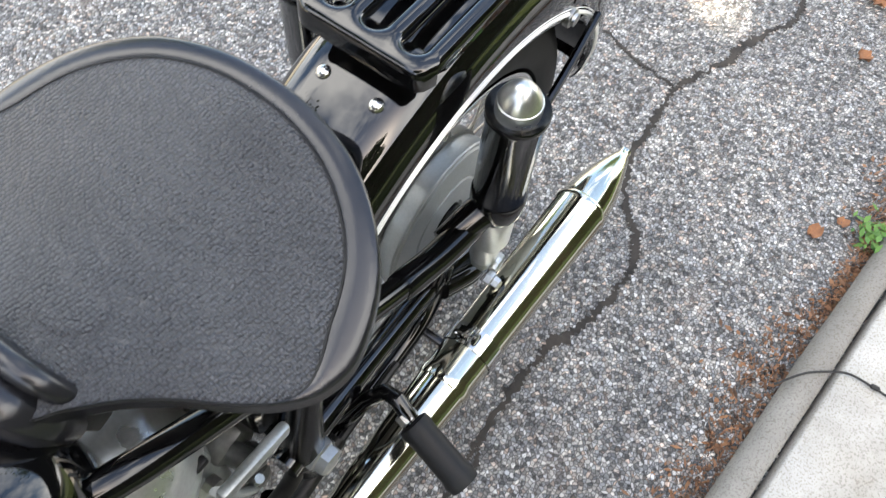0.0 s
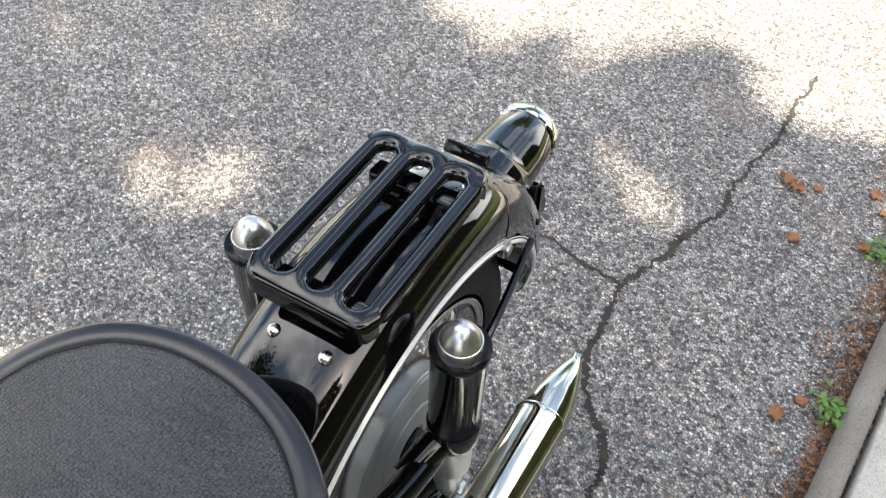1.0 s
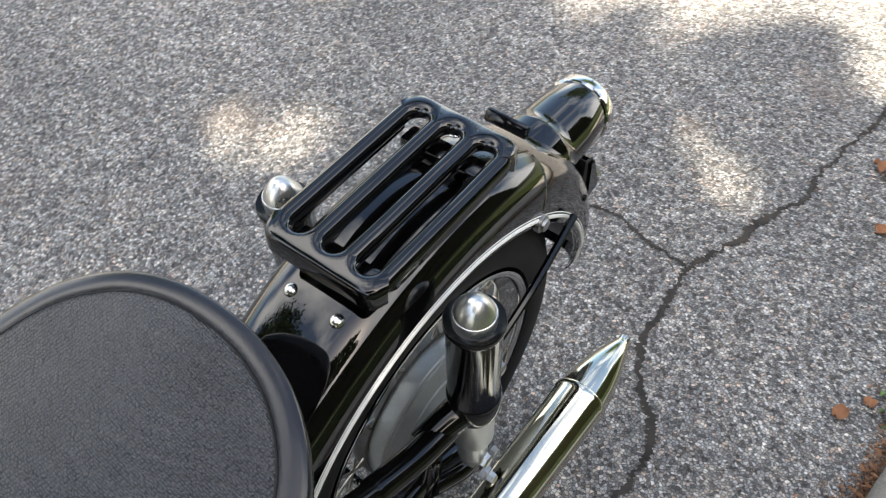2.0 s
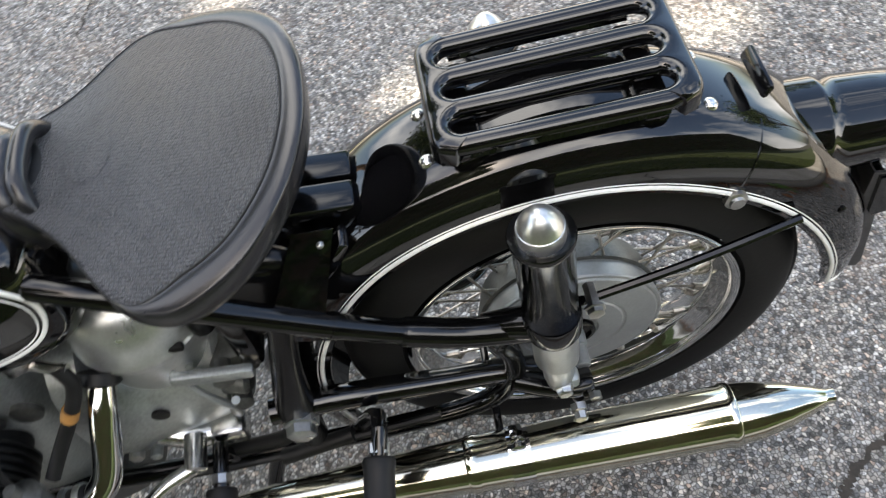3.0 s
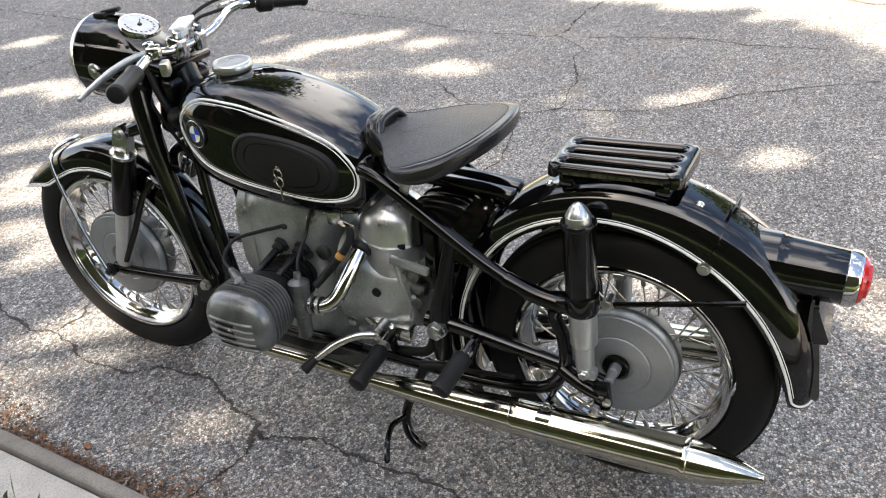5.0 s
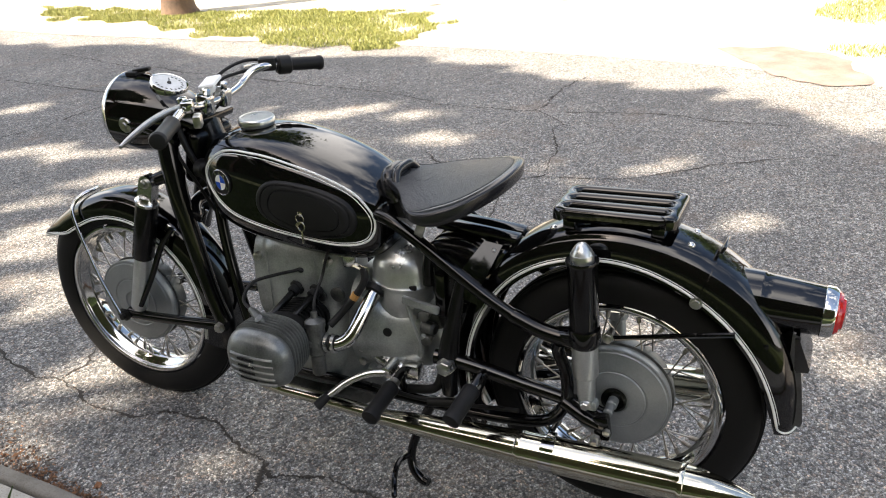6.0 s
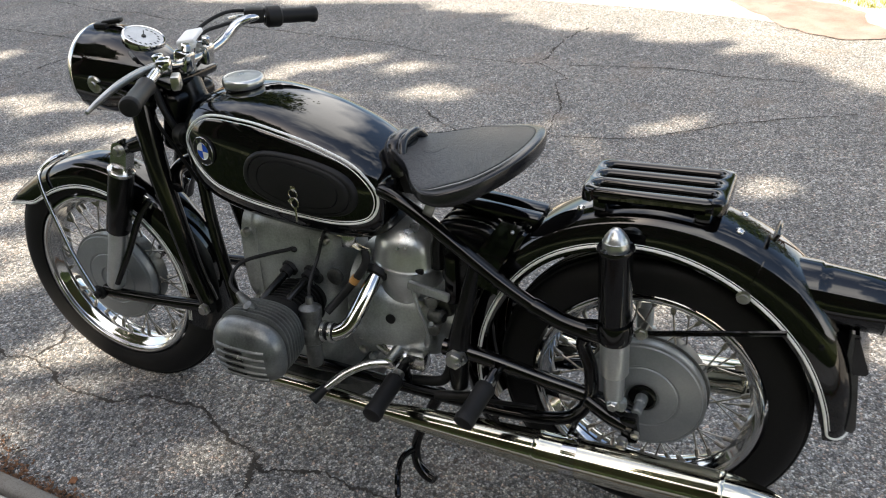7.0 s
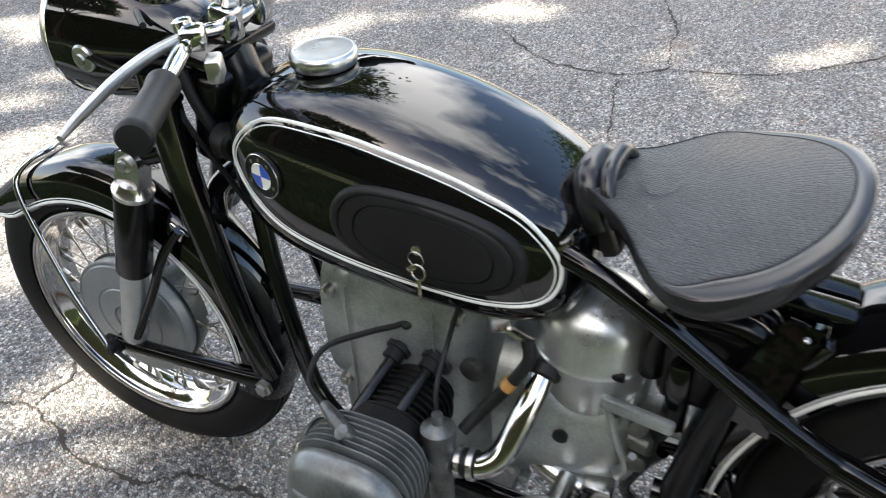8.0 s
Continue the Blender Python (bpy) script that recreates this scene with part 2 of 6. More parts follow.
def table(xs, ys):
    """A smooth function through a short table."""
    pts = spline([(x, y, 0) for x, y in zip(xs, ys)], 12)
    a, b = [q.x for q in pts], [q.y for q in pts]
    return lambda x: float(np.interp(x, a, b))


def loft(bm, rings, closed=True, caps=True):
    rows = [[bm.verts.new(q) for q in ring] for ring in rings]
    n = len(rows[0])
    for a, b in zip(rows, rows[1:]):
        for i in range(n if closed else n - 1):
            j = (i + 1) % n
            bm.faces.new((a[i], a[j], b[j], b[i]))
    if caps and closed:
        bm.faces.new(rows[0][::-1])
        bm.faces.new(rows[-1])
    return rows


def sweep(bm, points, radius, seg=10, smooth=6, closed=False, flat=1.0):
    """A tube along points; radius is one number or one for each point."""
    k = len(points)
    p = spline(points, smooth, closed) if smooth > 1 else [Vector(q) for q in points]
    rad = [radius] * len(p) if isinstance(radius, (int, float)) else list(np.interp(np.linspace(0, k - 1, len(p)), range(k), radius))
    rings, normal = [], None
    for i, q in enumerate(p):
        nxt, prv = p[(i + 1) % len(p)] if closed or i + 1 < len(p) else q, p[i - 1] if closed or i else q
        d = (nxt - prv).normalized()
        if normal is None:
            normal = d.orthogonal().normalized()
        normal = (normal - d * normal.dot(d)).normalized()
        side = d.cross(normal)
        rings.append([q + (normal * math.cos(t) + side * math.sin(t) * flat) * rad[i] for t in (2 * math.pi * j / seg for j in range(seg))])
    if closed:
        rings.append(rings[0])
        loft(bm, rings, caps=False)
        bmesh.ops.remove_doubles(bm, verts=bm.verts, dist=1e-6)
    else:
        loft(bm, rings)
    return bm


def lathe(bm, profile, origin, axis, seg=32, ring=False):
    """Turns (along, radius) pairs about an axis."""
    o, d = Vector(origin), Vector(axis).normalized()
    a = d.orthogonal().normalized()
    b = d.cross(a)
    rings = [[o + d * s + (a * math.cos(t) + b * math.sin(t)) * max(r, 0.0004) for t in (2 * math.pi * j / seg for j in range(seg))] for s, r in profile]
    if ring:
        loft(bm, rings + [rings[0]], caps=False)
        bmesh.ops.remove_doubles(bm, verts=bm.verts, dist=1e-6)
    else:
        loft(bm, rings)
    return bm


def box(bm, centre, size, turn=(0, 0, 0), bevel=0.004, segments=2):
    m = pose(*centre, *turn) @ Matrix.Diagonal((*size, 1))
    made = bmesh.ops.create_cube(bm, size=1.0, matrix=m)["verts"]
    if bevel:
        edges = list({e for v in made for e in v.link_edges})
        bmesh.ops.bevel(bm, geom=edges, offset=bevel, segments=segments, affect="EDGES", profile=0.5)
    return bm


def oval(centre, a, b, plane, n=40, power=2.0):
    """A superellipse: plane names its two axes, such as 'yz'."""
    out = []
    for i in range(n):
        t = 2 * math.pi * i / n
        c, s = math.cos(t), math.sin(t)
        q = list(centre)
        q["xyz".index(plane[0])] += a * math.copysign(abs(c) ** (2 / power), c)
        q["xyz".index(plane[1])] += b * math.copysign(abs(s) ** (2 / power), s)
        out.append(Vector(q))
    return out


def link_mesh(name, bm, mat, sharp=38):
    bmesh.ops.recalc_face_normals(bm, faces=bm.faces)
    me = bpy.data.meshes.new(name)
    bm.to_mesh(me)
    bm.free()
    me.shade_smooth()
    me.set_sharp_from_angle(angle=radians(sharp))
    me.materials.append(mat)
    return new(name, me)


def part(name, bm, mat, parent, label="", sharp=38):
    ob = link_mesh(name, bm, mat, sharp)
    ob.parent = parent
    return tagged(ob, label)


def share(ob, parent, m):
    """Another piece on the same mesh."""
    c = new(ob.name, ob.data)
    c.parent = parent
    c.matrix_basis = m
    return c


def B():
    return bmesh.new()


# ---- ground and setting ----
def kerb_x(y):
    return 0.25 + 0.058 * y + 0.02 * min(y * y, 4.0)


def sheet(name, corners, z, mat, label, category, cuts=0):
    bm = B()
    bm.faces.new([bm.verts.new((x, y, z)) for x, y in corners])
    if cuts:
        bmesh.ops.subdivide_edges(bm, edges=bm.edges, cuts=cuts, use_grid_fill=True)
    ob = link_mesh(name, bm, mat)
    return tagged(ob, label, category, kind="structure")


sheet("ground", [(-300, -300), (300, -300), (300, 300), (-300, 300)], -0.03, SOIL, "bare brown soil reaching far out", "ground")
road = sheet("road", [(-9.9, -40), (kerb_x(-40) + 0.02, -40), (kerb_x(40) + 0.02, 40), (-9.9, 40)], 0.0, ASPHALT, "worn grey chip-seal asphalt road with cracks", "road")
sheet("driveway", [(-30, -2.6), (-5.95, -2.5), (-5.25, -2.9), (-5.3, -1.8), (-5.25, -0.6), (-5.15, 0.2), (-5.0, 0.75), (-4.8, 1.3), (-4.6, 2.0), (-4.5, 2.8), (-4.5, 6.0), (-30, 6.0)], 0.003, DRIVE, "pale sunlit concrete driveway", "driveway")
patch_line = spline([(-5.75, 0.05, 0), (-5.9, 0.6, 0), (-5.62, 0.93, 0), (-5.25, 1.05, 0), (-4.92, 1.13, 0), (-4.75, 0.95, 0), (-4.9, 0.6, 0), (-5.3, 0.3, 0)], 10, True)
patch_line = [(q.x + 0.1 * noise.noise((q.x * 5, q.y * 5, 1)), q.y + 0.08 * noise.noise((q.x * 5, q.y * 5, 8))) for q in patch_line]
sheet("driveway_patch", patch_line, 0.007, BRICKRED, "faded reddish stained patch on the concrete driveway", "driveway")
sheet("verge", [(-9.0, -40), (-5.4, -40), (-4.9, -6.4), (-5.05, -4.4), (-5.25, -2.9), (-5.95, -2.5), (-9.0, -2.5)], 0.005, DRY, "dry soil under the grass verge", "verge")
sheet("sidewalk_far", [(-11.0, -40), (-9.0, -40), (-9.0, 40), (-11.0, 40)], 0.014, DRIVE, "pale sunlit concrete sidewalk", "sidewalk")


def kerb():
    """A low rounded concrete kerb along the road."""
    bm, rings = B(), []
    section = [(-0.002, -0.03), (-0.004, 0.02), (0.004, 0.037), (0.018, 0.046), (0.034, 0.05), (0.044, 0.048), (0.048, 0.042), (0.048, -0.03)]
    ys = sorted({round(y, 3) for y in np.concatenate([np.linspace(-20, 20, 21), np.linspace(-2.5, 3.5, 90)])})
    for y in ys:
        x0 = kerb_x(y)
        rings.append([(x0 + x + 0.004 * noise.noise((y * 3, x * 20, 0)), y, z + 0.003 * noise.noise((y * 5, x * 30, 4))) for x, z in section])
    loft(bm, rings)
    return tagged(link_mesh("kerb", bm, KERB, 60), "low rounded grey-brown concrete kerb beside the road", "kerb", kind="structure")


def strip_edge(y):
    return kerb_x(y) + 0.35 - 0.14 / (1 + math.exp((y + 0.45) * 9.0))


def pavement():
    """Concrete slabs behind the kerb, with open joints."""
    bm = B()
    x0 = [kerb_x(y) + 0.05 for y in (-20, 20)]
    bm.faces.new([bm.verts.new(q) for q in ((x0[0] - 0.1, -20, -0.006), (x0[0] + 0.3, -20, -0.006), (x0[1] + 0.3, 20, -0.006), (x0[1] - 0.1, 20, -0.006))])
    base = tagged(link_mesh("pavement", bm, KERB), "pale concrete pavement slabs behind the kerb", "pavement", kind="structure")
    step = 1.5
    for i in range(-6, 7):
        a, b = i * step + 0.1, (i + 1) * step + 0.094
        bm, n, rings = B(), 12, []
        for k in range(n + 1):
            y = a + (b - a) * k / n
            x = kerb_x(y) + 0.06
            e = strip_edge(y)
            rings.append([(x, y, 0.002), (x + 0.001, y, 0.043), (x + 0.006, y, 0.049), (x + 0.1, y, 0.052), (e - 0.008, y, 0.054), (e, y, 0.046), (e, y, 0.002)])
        loft(bm, rings)
        part("slab", bm, SLAB, base, sharp=50)


def lawn():
    """Grass running from the back of the slabs to the hedge."""
    bm = B()
    rows = []
    for i in range(81):
        y = -20 + 0.5 * i
        rows.append((bm.verts.new((strip_edge(y) + 0.004, y, 0.042)), bm.verts.new((30.0, y, 0.05))))
    for a, b in zip(rows, rows[1:]):
        bm.faces.new((a[0], a[1], b[1], b[0]))
    tagged(link_mesh("lawn", bm, TURF), "green lawn behind the pavement strip", "lawn", kind="structure")


kerb()
pavement()
lawn()


def crack(points, width, seed, fill=0.1):
    """A jagged crack filled with dark dirt."""
    rnd = random.Random(seed)
    pts = spline([(x, y, 0) for x, y in points], 22)
    bm, rows = B(), []
    for i, q in enumerate(pts):
        d = (pts[min(i + 1, len(pts) - 1)] - pts[max(i - 1, 0)]).normalized()
        side = Vector((-d.y, d.x, 0))
        swell = max(0.0, noise.noise((q.x * 14, q.y * 14, seed)) + 0.3)
        w = width * (fill + 0.95 * swell + 0.7 * rnd.random() ** 2) * (0.15 if i in (0, len(pts) - 1) else 1)
        q = q + side * (0.016 * noise.noise((q.x * 11, q.y * 11, seed + 40)) + 0.009 * noise.noise((q.x * 34, q.y * 34, seed + 80)) + (rnd.random() - 0.5) * width * 1.3)
        rows.append((bm.verts.new((*(q + side * w).xy, 0.0022)), bm.verts.new((*q.xy, 0.003)), bm.verts.new((*(q - side * w * (0.5 + rnd.random())).xy, 0.0022))))
    for a, b in zip(rows, rows[1:]):
        bm.faces.new((a[0], a[1], b[1], b[0]))
        bm.faces.new((a[1], a[2], b[2], b[1]))
    part("crack", bm, CRACK, road)


crack([(0.03, 2.5), (0.006, 2.26), (0.008, 2.14), (-0.02, 2.03), (-0.044, 1.85), (-0.047, 1.75), (-0.078, 1.655), (-0.11, 1.575), (-0.12, 1.51), (-0.153, 1.415), (-0.17, 1.345), (-0.172, 1.25), (-0.158, 1.1), (-0.1, 1.0), (-0.075, 0.965), (-0.045, 0.93), (-0.03, 0.86), (-0.045, 0.75), (-0.075, 0.645), (-0.085, 0.55), (-0.078, 0.42), (-0.07, 0.37)], 0.0072, 1, 0.4)
crack([(-0.075, 0.42), (-0.07, 0.37), (-0.1, 0.2), (-0.11, 0.02), (-0.11, -0.08), (-0.11, -0.21), (-0.07, -0.3), (-0.11, -0.36), (-0.14, -0.48), (-0.2, -0.62), (-0.18, -0.79), (-0.13, -0.86), (-0.13, -1.06), (-0.19, -1.25), (-0.18, -1.4), (-0.3, -1.8)], 0.0058, 12, 0.15)
crack([(-0.17, 1.35), (-0.207, 1.362), (-0.254, 1.366), (-0.296, 1.378), (-0.355, 1.392), (-0.442, 1.399), (-0.509, 1.384), (-0.604, 1.39)], 0.0045, 2, 0.4)
crack([(-0.11, -0.35), (-0.03, -0.32), (0.03, -0.31), (0.18, -0.34)], 0.006, 3)
crack([(-0.19, -1.25), (-0.31, -1.25), (-0.45, -1.33), (-0.62, -1.3)], 0.004, 4)
crack([(-4.15, -5.66), (-3.94, -4.71), (-3.95, -4.29), (-3.86, -3.95), (-3.87, -3.57), (-3.83, -3.02), (-3.79, -2.44), (-3.74, -1.88), (-3.59, -1.41), (-3.61, -1.1), (-3.66, -0.81), (-4.2, -0.81), (-4.59, -0.74)], 0.0085, 5)
crack([(-3.66, -0.81), (-3.42, -0.55), (-3.3, -0.57), (-2.9, -0.42), (-2.76, -0.42), (-2.51, -0.38), (-2.39, -0.6), (-2.46, -0.89), (-2.7, -1.15)], 0.006, 6)
crack([(-2.51, -0.36), (-2.56, -0.06), (-2.62, 0.06), (-2.75, 0.22), (-3.0, 0.5), (-3.3, 1.0)], 0.0050, 7)
crack([(-2.42, -0.52), (-2.24, -0.49), (-1.87, -0.42), (-1.6, -0.46)], 0.0050, 8)
crack([(-3.3, -5.9), (-3.23, -5.23), (-3.19, -4.61), (-3.16, -4.04)], 0.0085, 9)
crack([(-3.64, -0.6), (-3.69, -0.46), (-3.78, 0.01), (-3.73, 0.3), (-3.76, 0.73)], 0.0068, 10)
crack([(-2.0, -3.9), (-2.12, -3.87), (-2.44, -3.82), (-2.83, -3.81), (-3.1, -3.7)], 0.0075, 11)


# ---- trees and plants ----
def inside(px, py, poly):
    hit = np.zeros(len(px), bool)
    for (ax, ay), (bx, by) in zip(poly, poly[1:] + poly[:1]):
        cross = ((ay > py) != (by > py)) & (px < (bx - ax) * (py - ay) / (by - ay + 1e-12) + ax)
        hit ^= cross
    return hit


def leaf_mesh(name, centres, size, mat, parent, seed, label=""):
    """Many small folded leaves, each with its own tilt."""
    rng = np.random.default_rng(seed)
    n = len(centres)
    a = rng.normal(size=(n, 3)) * (1, 1, 0.35)
    a /= np.linalg.norm(a, axis=1)[:, None]
    up = rng.normal(size=(n, 3)) * 0.55 + (0, 0, 1)
    b = np.cross(up, a)
    b /= np.linalg.norm(b, axis=1)[:, None]
    s = (size * rng.uniform(0.6, 1.35, n))[:, None]
    v = np.stack([centres - a * s, centres + b * s * 0.45, centres + a * s, centres - b * s * 0.45], 1).reshape(-1, 3)
    me = bpy.data.meshes.new(name)
    me.from_pydata(v.tolist(), [], np.arange(4 * n).reshape(-1, 4).tolist())
    me.materials.append(mat)
    ob = new(name, me)
    ob.parent = parent
    return tagged(ob, label, kind="stuff")


SHADE = [(-4.4, -9.5), (-4.35, -6.4), (-4.66, -5.4), (-4.37, -3.7), (-4.85, -2.3), (-4.56, -1.15), (-4.34, 0.22), (-3.93, 0.84), (-3.5, 1.36), (-3.1, 2.0), (-2.5, 2.7), (-1.6, 2.75),
         (-1.34, 2.3), (-1.14, 1.94), (-0.93, 2.0), (-0.82, 2.16), (-0.6, 2.3), (-0.28, 2.38), (0.0, 2.2), (0.35, 2.15), (1.4, 2.4), (2.2, 1.6), (2.4, -1), (2.4, -5), (2.6, -9.5), (0, -11.5), (-3, -11)]
GAPS = [(-1.23, 0.99, 0.1), (-1.36, 1.08, 0.1), (-1.22, 1.2, 0.09), (-1.1, 1.14, 0.06), (-1.55, 0.85, 0.07), (-0.36, 1.75, 0.125), (-0.18, 1.68, 0.09), (-0.52, 1.62, 0.05), (-1.75, 0.96, 0.12), (-1.6, 1.7, 0.08), (0.1, 0.75, 0.06)]
STREAKS = [((-0.14, -1.18), (-0.26, -1.06), 0.22), ((0.13, -1.08), (0.12, -0.97), 0.075), ((-1.88, -3.17), (-2.1, -2.88), 0.14), ((-2.1, -2.88), (-2.31, -2.74), 0.14),
           ((-1.63, -2.31), (-1.98, -2.33), 0.15), ((-2.56, -2.42), (-3.18, -2.11), 0.17), ((-3.18, -2.11), (-3.47, -1.87), 0.16), ((-2.27, -1.9), (-2.55, -1.84), 0.13), ((-2.64, -1.67), (-2.91, -1.33), 0.12),
           ((-2.91, -1.33), (-2.93, -1.0), 0.12), ((-3.22, -1.68), (-3.34, -1.44), 0.12), ((-2.76, 0.05), (-2.92, 0.26), 0.1), ((-2.17, 0.54), (-2.29, 0.67), 0.095), ((-2.56, -4.45), (-2.67, -4.28), 0.15),
           ((-1.79, -3.62), (-1.99, -3.28), 0.13), ((-1.25, -2.84), (-1.36, -2.66), 0.14), ((-0.97, -2.4), (-1.1, -2.26), 0.14), ((-0.8, -2.27), (-0.94, -2.11), 0.13), ((-0.63, -1.97), (-0.75, -1.83), 0.13),
           ((-1.51, -2.73), (-1.79, -2.56), 0.14), ((0.02, -0.55), (-0.06, -0.5), 0.066), ((-0.03, -0.5), (-0.09, -0.41), 0.06), ((0.14, -0.68), (0.08, -0.58), 0.064), ((0.09, -0.34), (0.02, -0.28), 0.062),
           ((-1.16, 0.4), (-1.2, 0.52), 0.11), ((-1.63, -0.03), (-1.92, 0.07), 0.11), ((-4.3, 0.28), (-4.5, 0.7), 0.12), ((-0.45, -1.75), (-0.6, -1.6), 0.11), ((-2.3, -5.2), (-2.5, -4.9), 0.16)]


def shade_tree():
    root = tagged(new("shade_tree"), "broad street tree with a dense green crown", "tree")
    root.location = (7.2, -9.0, 0.0)
    inv = Vector(root.location)
    rng = np.random.default_rng(5)
    n = 95000
    sx, sy = rng.uniform(-5.2, 6.2, n), rng.uniform(-12, 3, n)
    h = 8.4 + 3.6 * rng.random(n) ** 0.8
    wob = np.array([noise.noise((x * 2.3, y * 2.3, 1.0)) for x, y in zip(sx, sy)])
    wob2 = np.array([noise.noise((x * 2.3, y * 2.3, 7.0)) for x, y in zip(sx, sy)])
    fine = np.array([noise.noise((x * 7.5, y * 7.5, 4.0)) for x, y in zip(sx, sy)])
    keep = inside(sx + wob * 0.22 + fine * 0.14, sy + wob2 * 0.22 - fine * 0.14, SHADE)
    for gx, gy, r in GAPS:
        ang = 0.6
        dx, dy = sx - gx, sy - gy
        e = np.hypot((dx * math.cos(ang) + dy * math.sin(ang)) * 0.8, (-dx * math.sin(ang) + dy * math.cos(ang)) * 1.5)
        keep &= e > (r * 1.02 + 0.012) * (0.72 + wob * 0.9 + fine * 0.7)
    for (ax, ay), (bx, by), w in STREAKS:
        dx, dy = bx - ax, by - ay
        f = np.clip(((sx - ax) * dx + (sy - ay) * dy) / (dx * dx + dy * dy), 0, 1)
        keep &= np.hypot(sx - ax - f * dx, sy - ay - f * dy) > w * (0.9 + wob * 0.7 + fine * 0.8)
    thin = np.array([noise.noise((x * 4.0, y * 4.0, 3.0)) for x, y in zip(sx, sy)])
    over = (sx > -1.5) & (sx < 0.6) & (sy > -2.3) & (sy < 1.5)
    keep &= (thin < 0.5) | over | (sy > 0.6)
    sx, sy, h = sx[keep], sy[keep], h[keep]
    c = np.stack([sx + SUN_DIR.x * COT * h, sy + SUN_DIR.y * COT * h, h], 1) - np.array(inv)
    bm = B()
    sweep(bm, [(0, 0, -0.1), (0.03, 0.02, 0.5), (-0.06, 0.05, 2.6), (-0.12, 0.16, 4.8), (-0.1, 0.2, 6.2)], [0.42, 0.31, 0.26, 0.23, 0.2], 16)
    trunk = part("trunk", bm, BARK, root)
    for i in range(11):
        a = 2 * math.pi * i / 11 + 0.3
        out = Vector((math.cos(a), math.sin(a), 0))
        p0, L = Vector((-0.1, 0.2, 5.2 + 0.08 * i)), 3.4 + 2.4 * rng.random()
        bm = B()
        sweep(bm, [p0, p0 + out * L * 0.3 + Vector((0, 0, 1.4)), p0 + out * L * 0.7 + Vector((0.1, 0.1, 2.7)), p0 + out * L + Vector((0, 0, 3.4 + rng.random()))], [0.15, 0.11, 0.07, 0.02], 8)
        part("limb", bm, BARK, trunk)
    leaf_mesh("crown", c, 0.125, LEAF, root, 3)


def far_tree(x, y, trunk_r, height, spread, seed):
    root = tagged(new("outer_tree"), "tree with a brown trunk", "tree")
    root.location = (x, y, 0)
    rng = np.random.default_rng(seed)
    bm = B()
    sweep(bm, [(0, 0, -0.05), (0.02, 0, 0.15), (0.03, 0.03, 0.8), (-0.05, 0.1, 2.2), (0.05, 0.05, 3.2)], [trunk_r * 1.45, trunk_r * 1.12, trunk_r, trunk_r * 0.85, trunk_r * 0.6], 14)
    trunk = part("trunk", bm, BARK, root)
    blobs = []
    for i in range(7):
        a = 2 * math.pi * i / 7 + rng.random()
        tip = Vector((math.cos(a) * spread * 0.7, math.sin(a) * spread * 0.7, height * (0.65 + 0.3 * rng.random())))
        bm = B()
        sweep(bm, [(0.02, 0.06, 2.6), tip * 0.5 + Vector((0, 0, 1.2)), tip], [trunk_r * 0.5, trunk_r * 0.3, 0.02], 8)
        part("limb", bm, BARK, trunk)
        blobs.append(tip)
    blobs.append(Vector((0, 0, height)))
    pts = np.concatenate([np.array(t) + rng.normal(size=(700, 3)) * spread * (0.28, 0.28, 0.2) for t in blobs])
    leaf_mesh("crown", pts, 0.17, LEAF, root, seed)


def hedge(name, x0, x1, y0, y1, height, count, seed):
    """An unseen leafy hedge behind the lawn, added to darken reflections and block low sky."""
    rng = np.random.default_rng(seed)
    root = tagged(new(name), "tall dense dark green leafy hedge, added unseen to darken reflections", "hedge")
    root.location = ((x0 + x1) / 2, (y0 + y1) / 2, 0)
    bm = B()
    box(bm, (0, 0, height / 2 - 0.1), (x1 - x0 - 0.3, y1 - y0 - 0.3, height - 0.1), (0, 0, 0), 0.1)
    part("branches", bm, BARK, root)
    p = rng.uniform(-0.5, 0.5, (count, 3)) * (x1 - x0, y1 - y0, height)
    face = rng.integers(0, 3, count)
    p[face == 0, 0] = -(x1 - x0) / 2 + rng.normal(size=(face == 0).sum()) * 0.08
    p[face == 1, 2] = height / 2 + rng.normal(size=(face == 1).sum()) * 0.08
    p[:, 2] += height / 2
    leaf_mesh("foliage", p, 0.15, LEAF, root, seed)


hedge("hedge", 9.0, 10.4, -18, 16, 7.5, 60000, 51)
shade_tree()
# The tree on the grass verge.
far_tree(-6.24, -6.08, 0.17, 9.5, 2.2, 11)
# Two unseen trees off the verge, added only to be reflected.
far_tree(-13.0, 5.5, 0.2, 7.0, 3.2, 12)
far_tree(-3.0, 14.5, 0.2, 7.0, 3.2, 14)


def grass(name, count, seed, spot, height, label, mat=None):
    """Blades as thin bent triangles."""
    rng = np.random.default_rng(seed)
    v, f = [], []
    for _ in range(count):
        x, y, z = spot(rng)
        a, lean, w, hh = rng.uniform(0, 6.28), rng.uniform(0.1, 0.8), rng.uniform(0.0015, 0.0045), height * rng.uniform(0.5, 1.4)
        dx, dy = math.cos(a), math.sin(a)
        k = len(v)
        v += [(x - dy * w, y + dx * w, z), (x + dy * w, y - dx * w, z), (x + dx * lean * hh * 0.4 + dy * w * 0.6, y + dy * lean * hh * 0.4 - dx * w * 0.6, z + hh * 0.65), (x + dx * lean * hh, y + dy * lean * hh, z + hh)]
        f += [(k, k + 1, k + 2), (k, k + 2, k + 3)]
    me = bpy.data.meshes.new(name)
    me.from_pydata(v, [], f)
    me.materials.append(mat or GRASS)
    return tagged(new(name, me), label, "grass", kind="stuff")


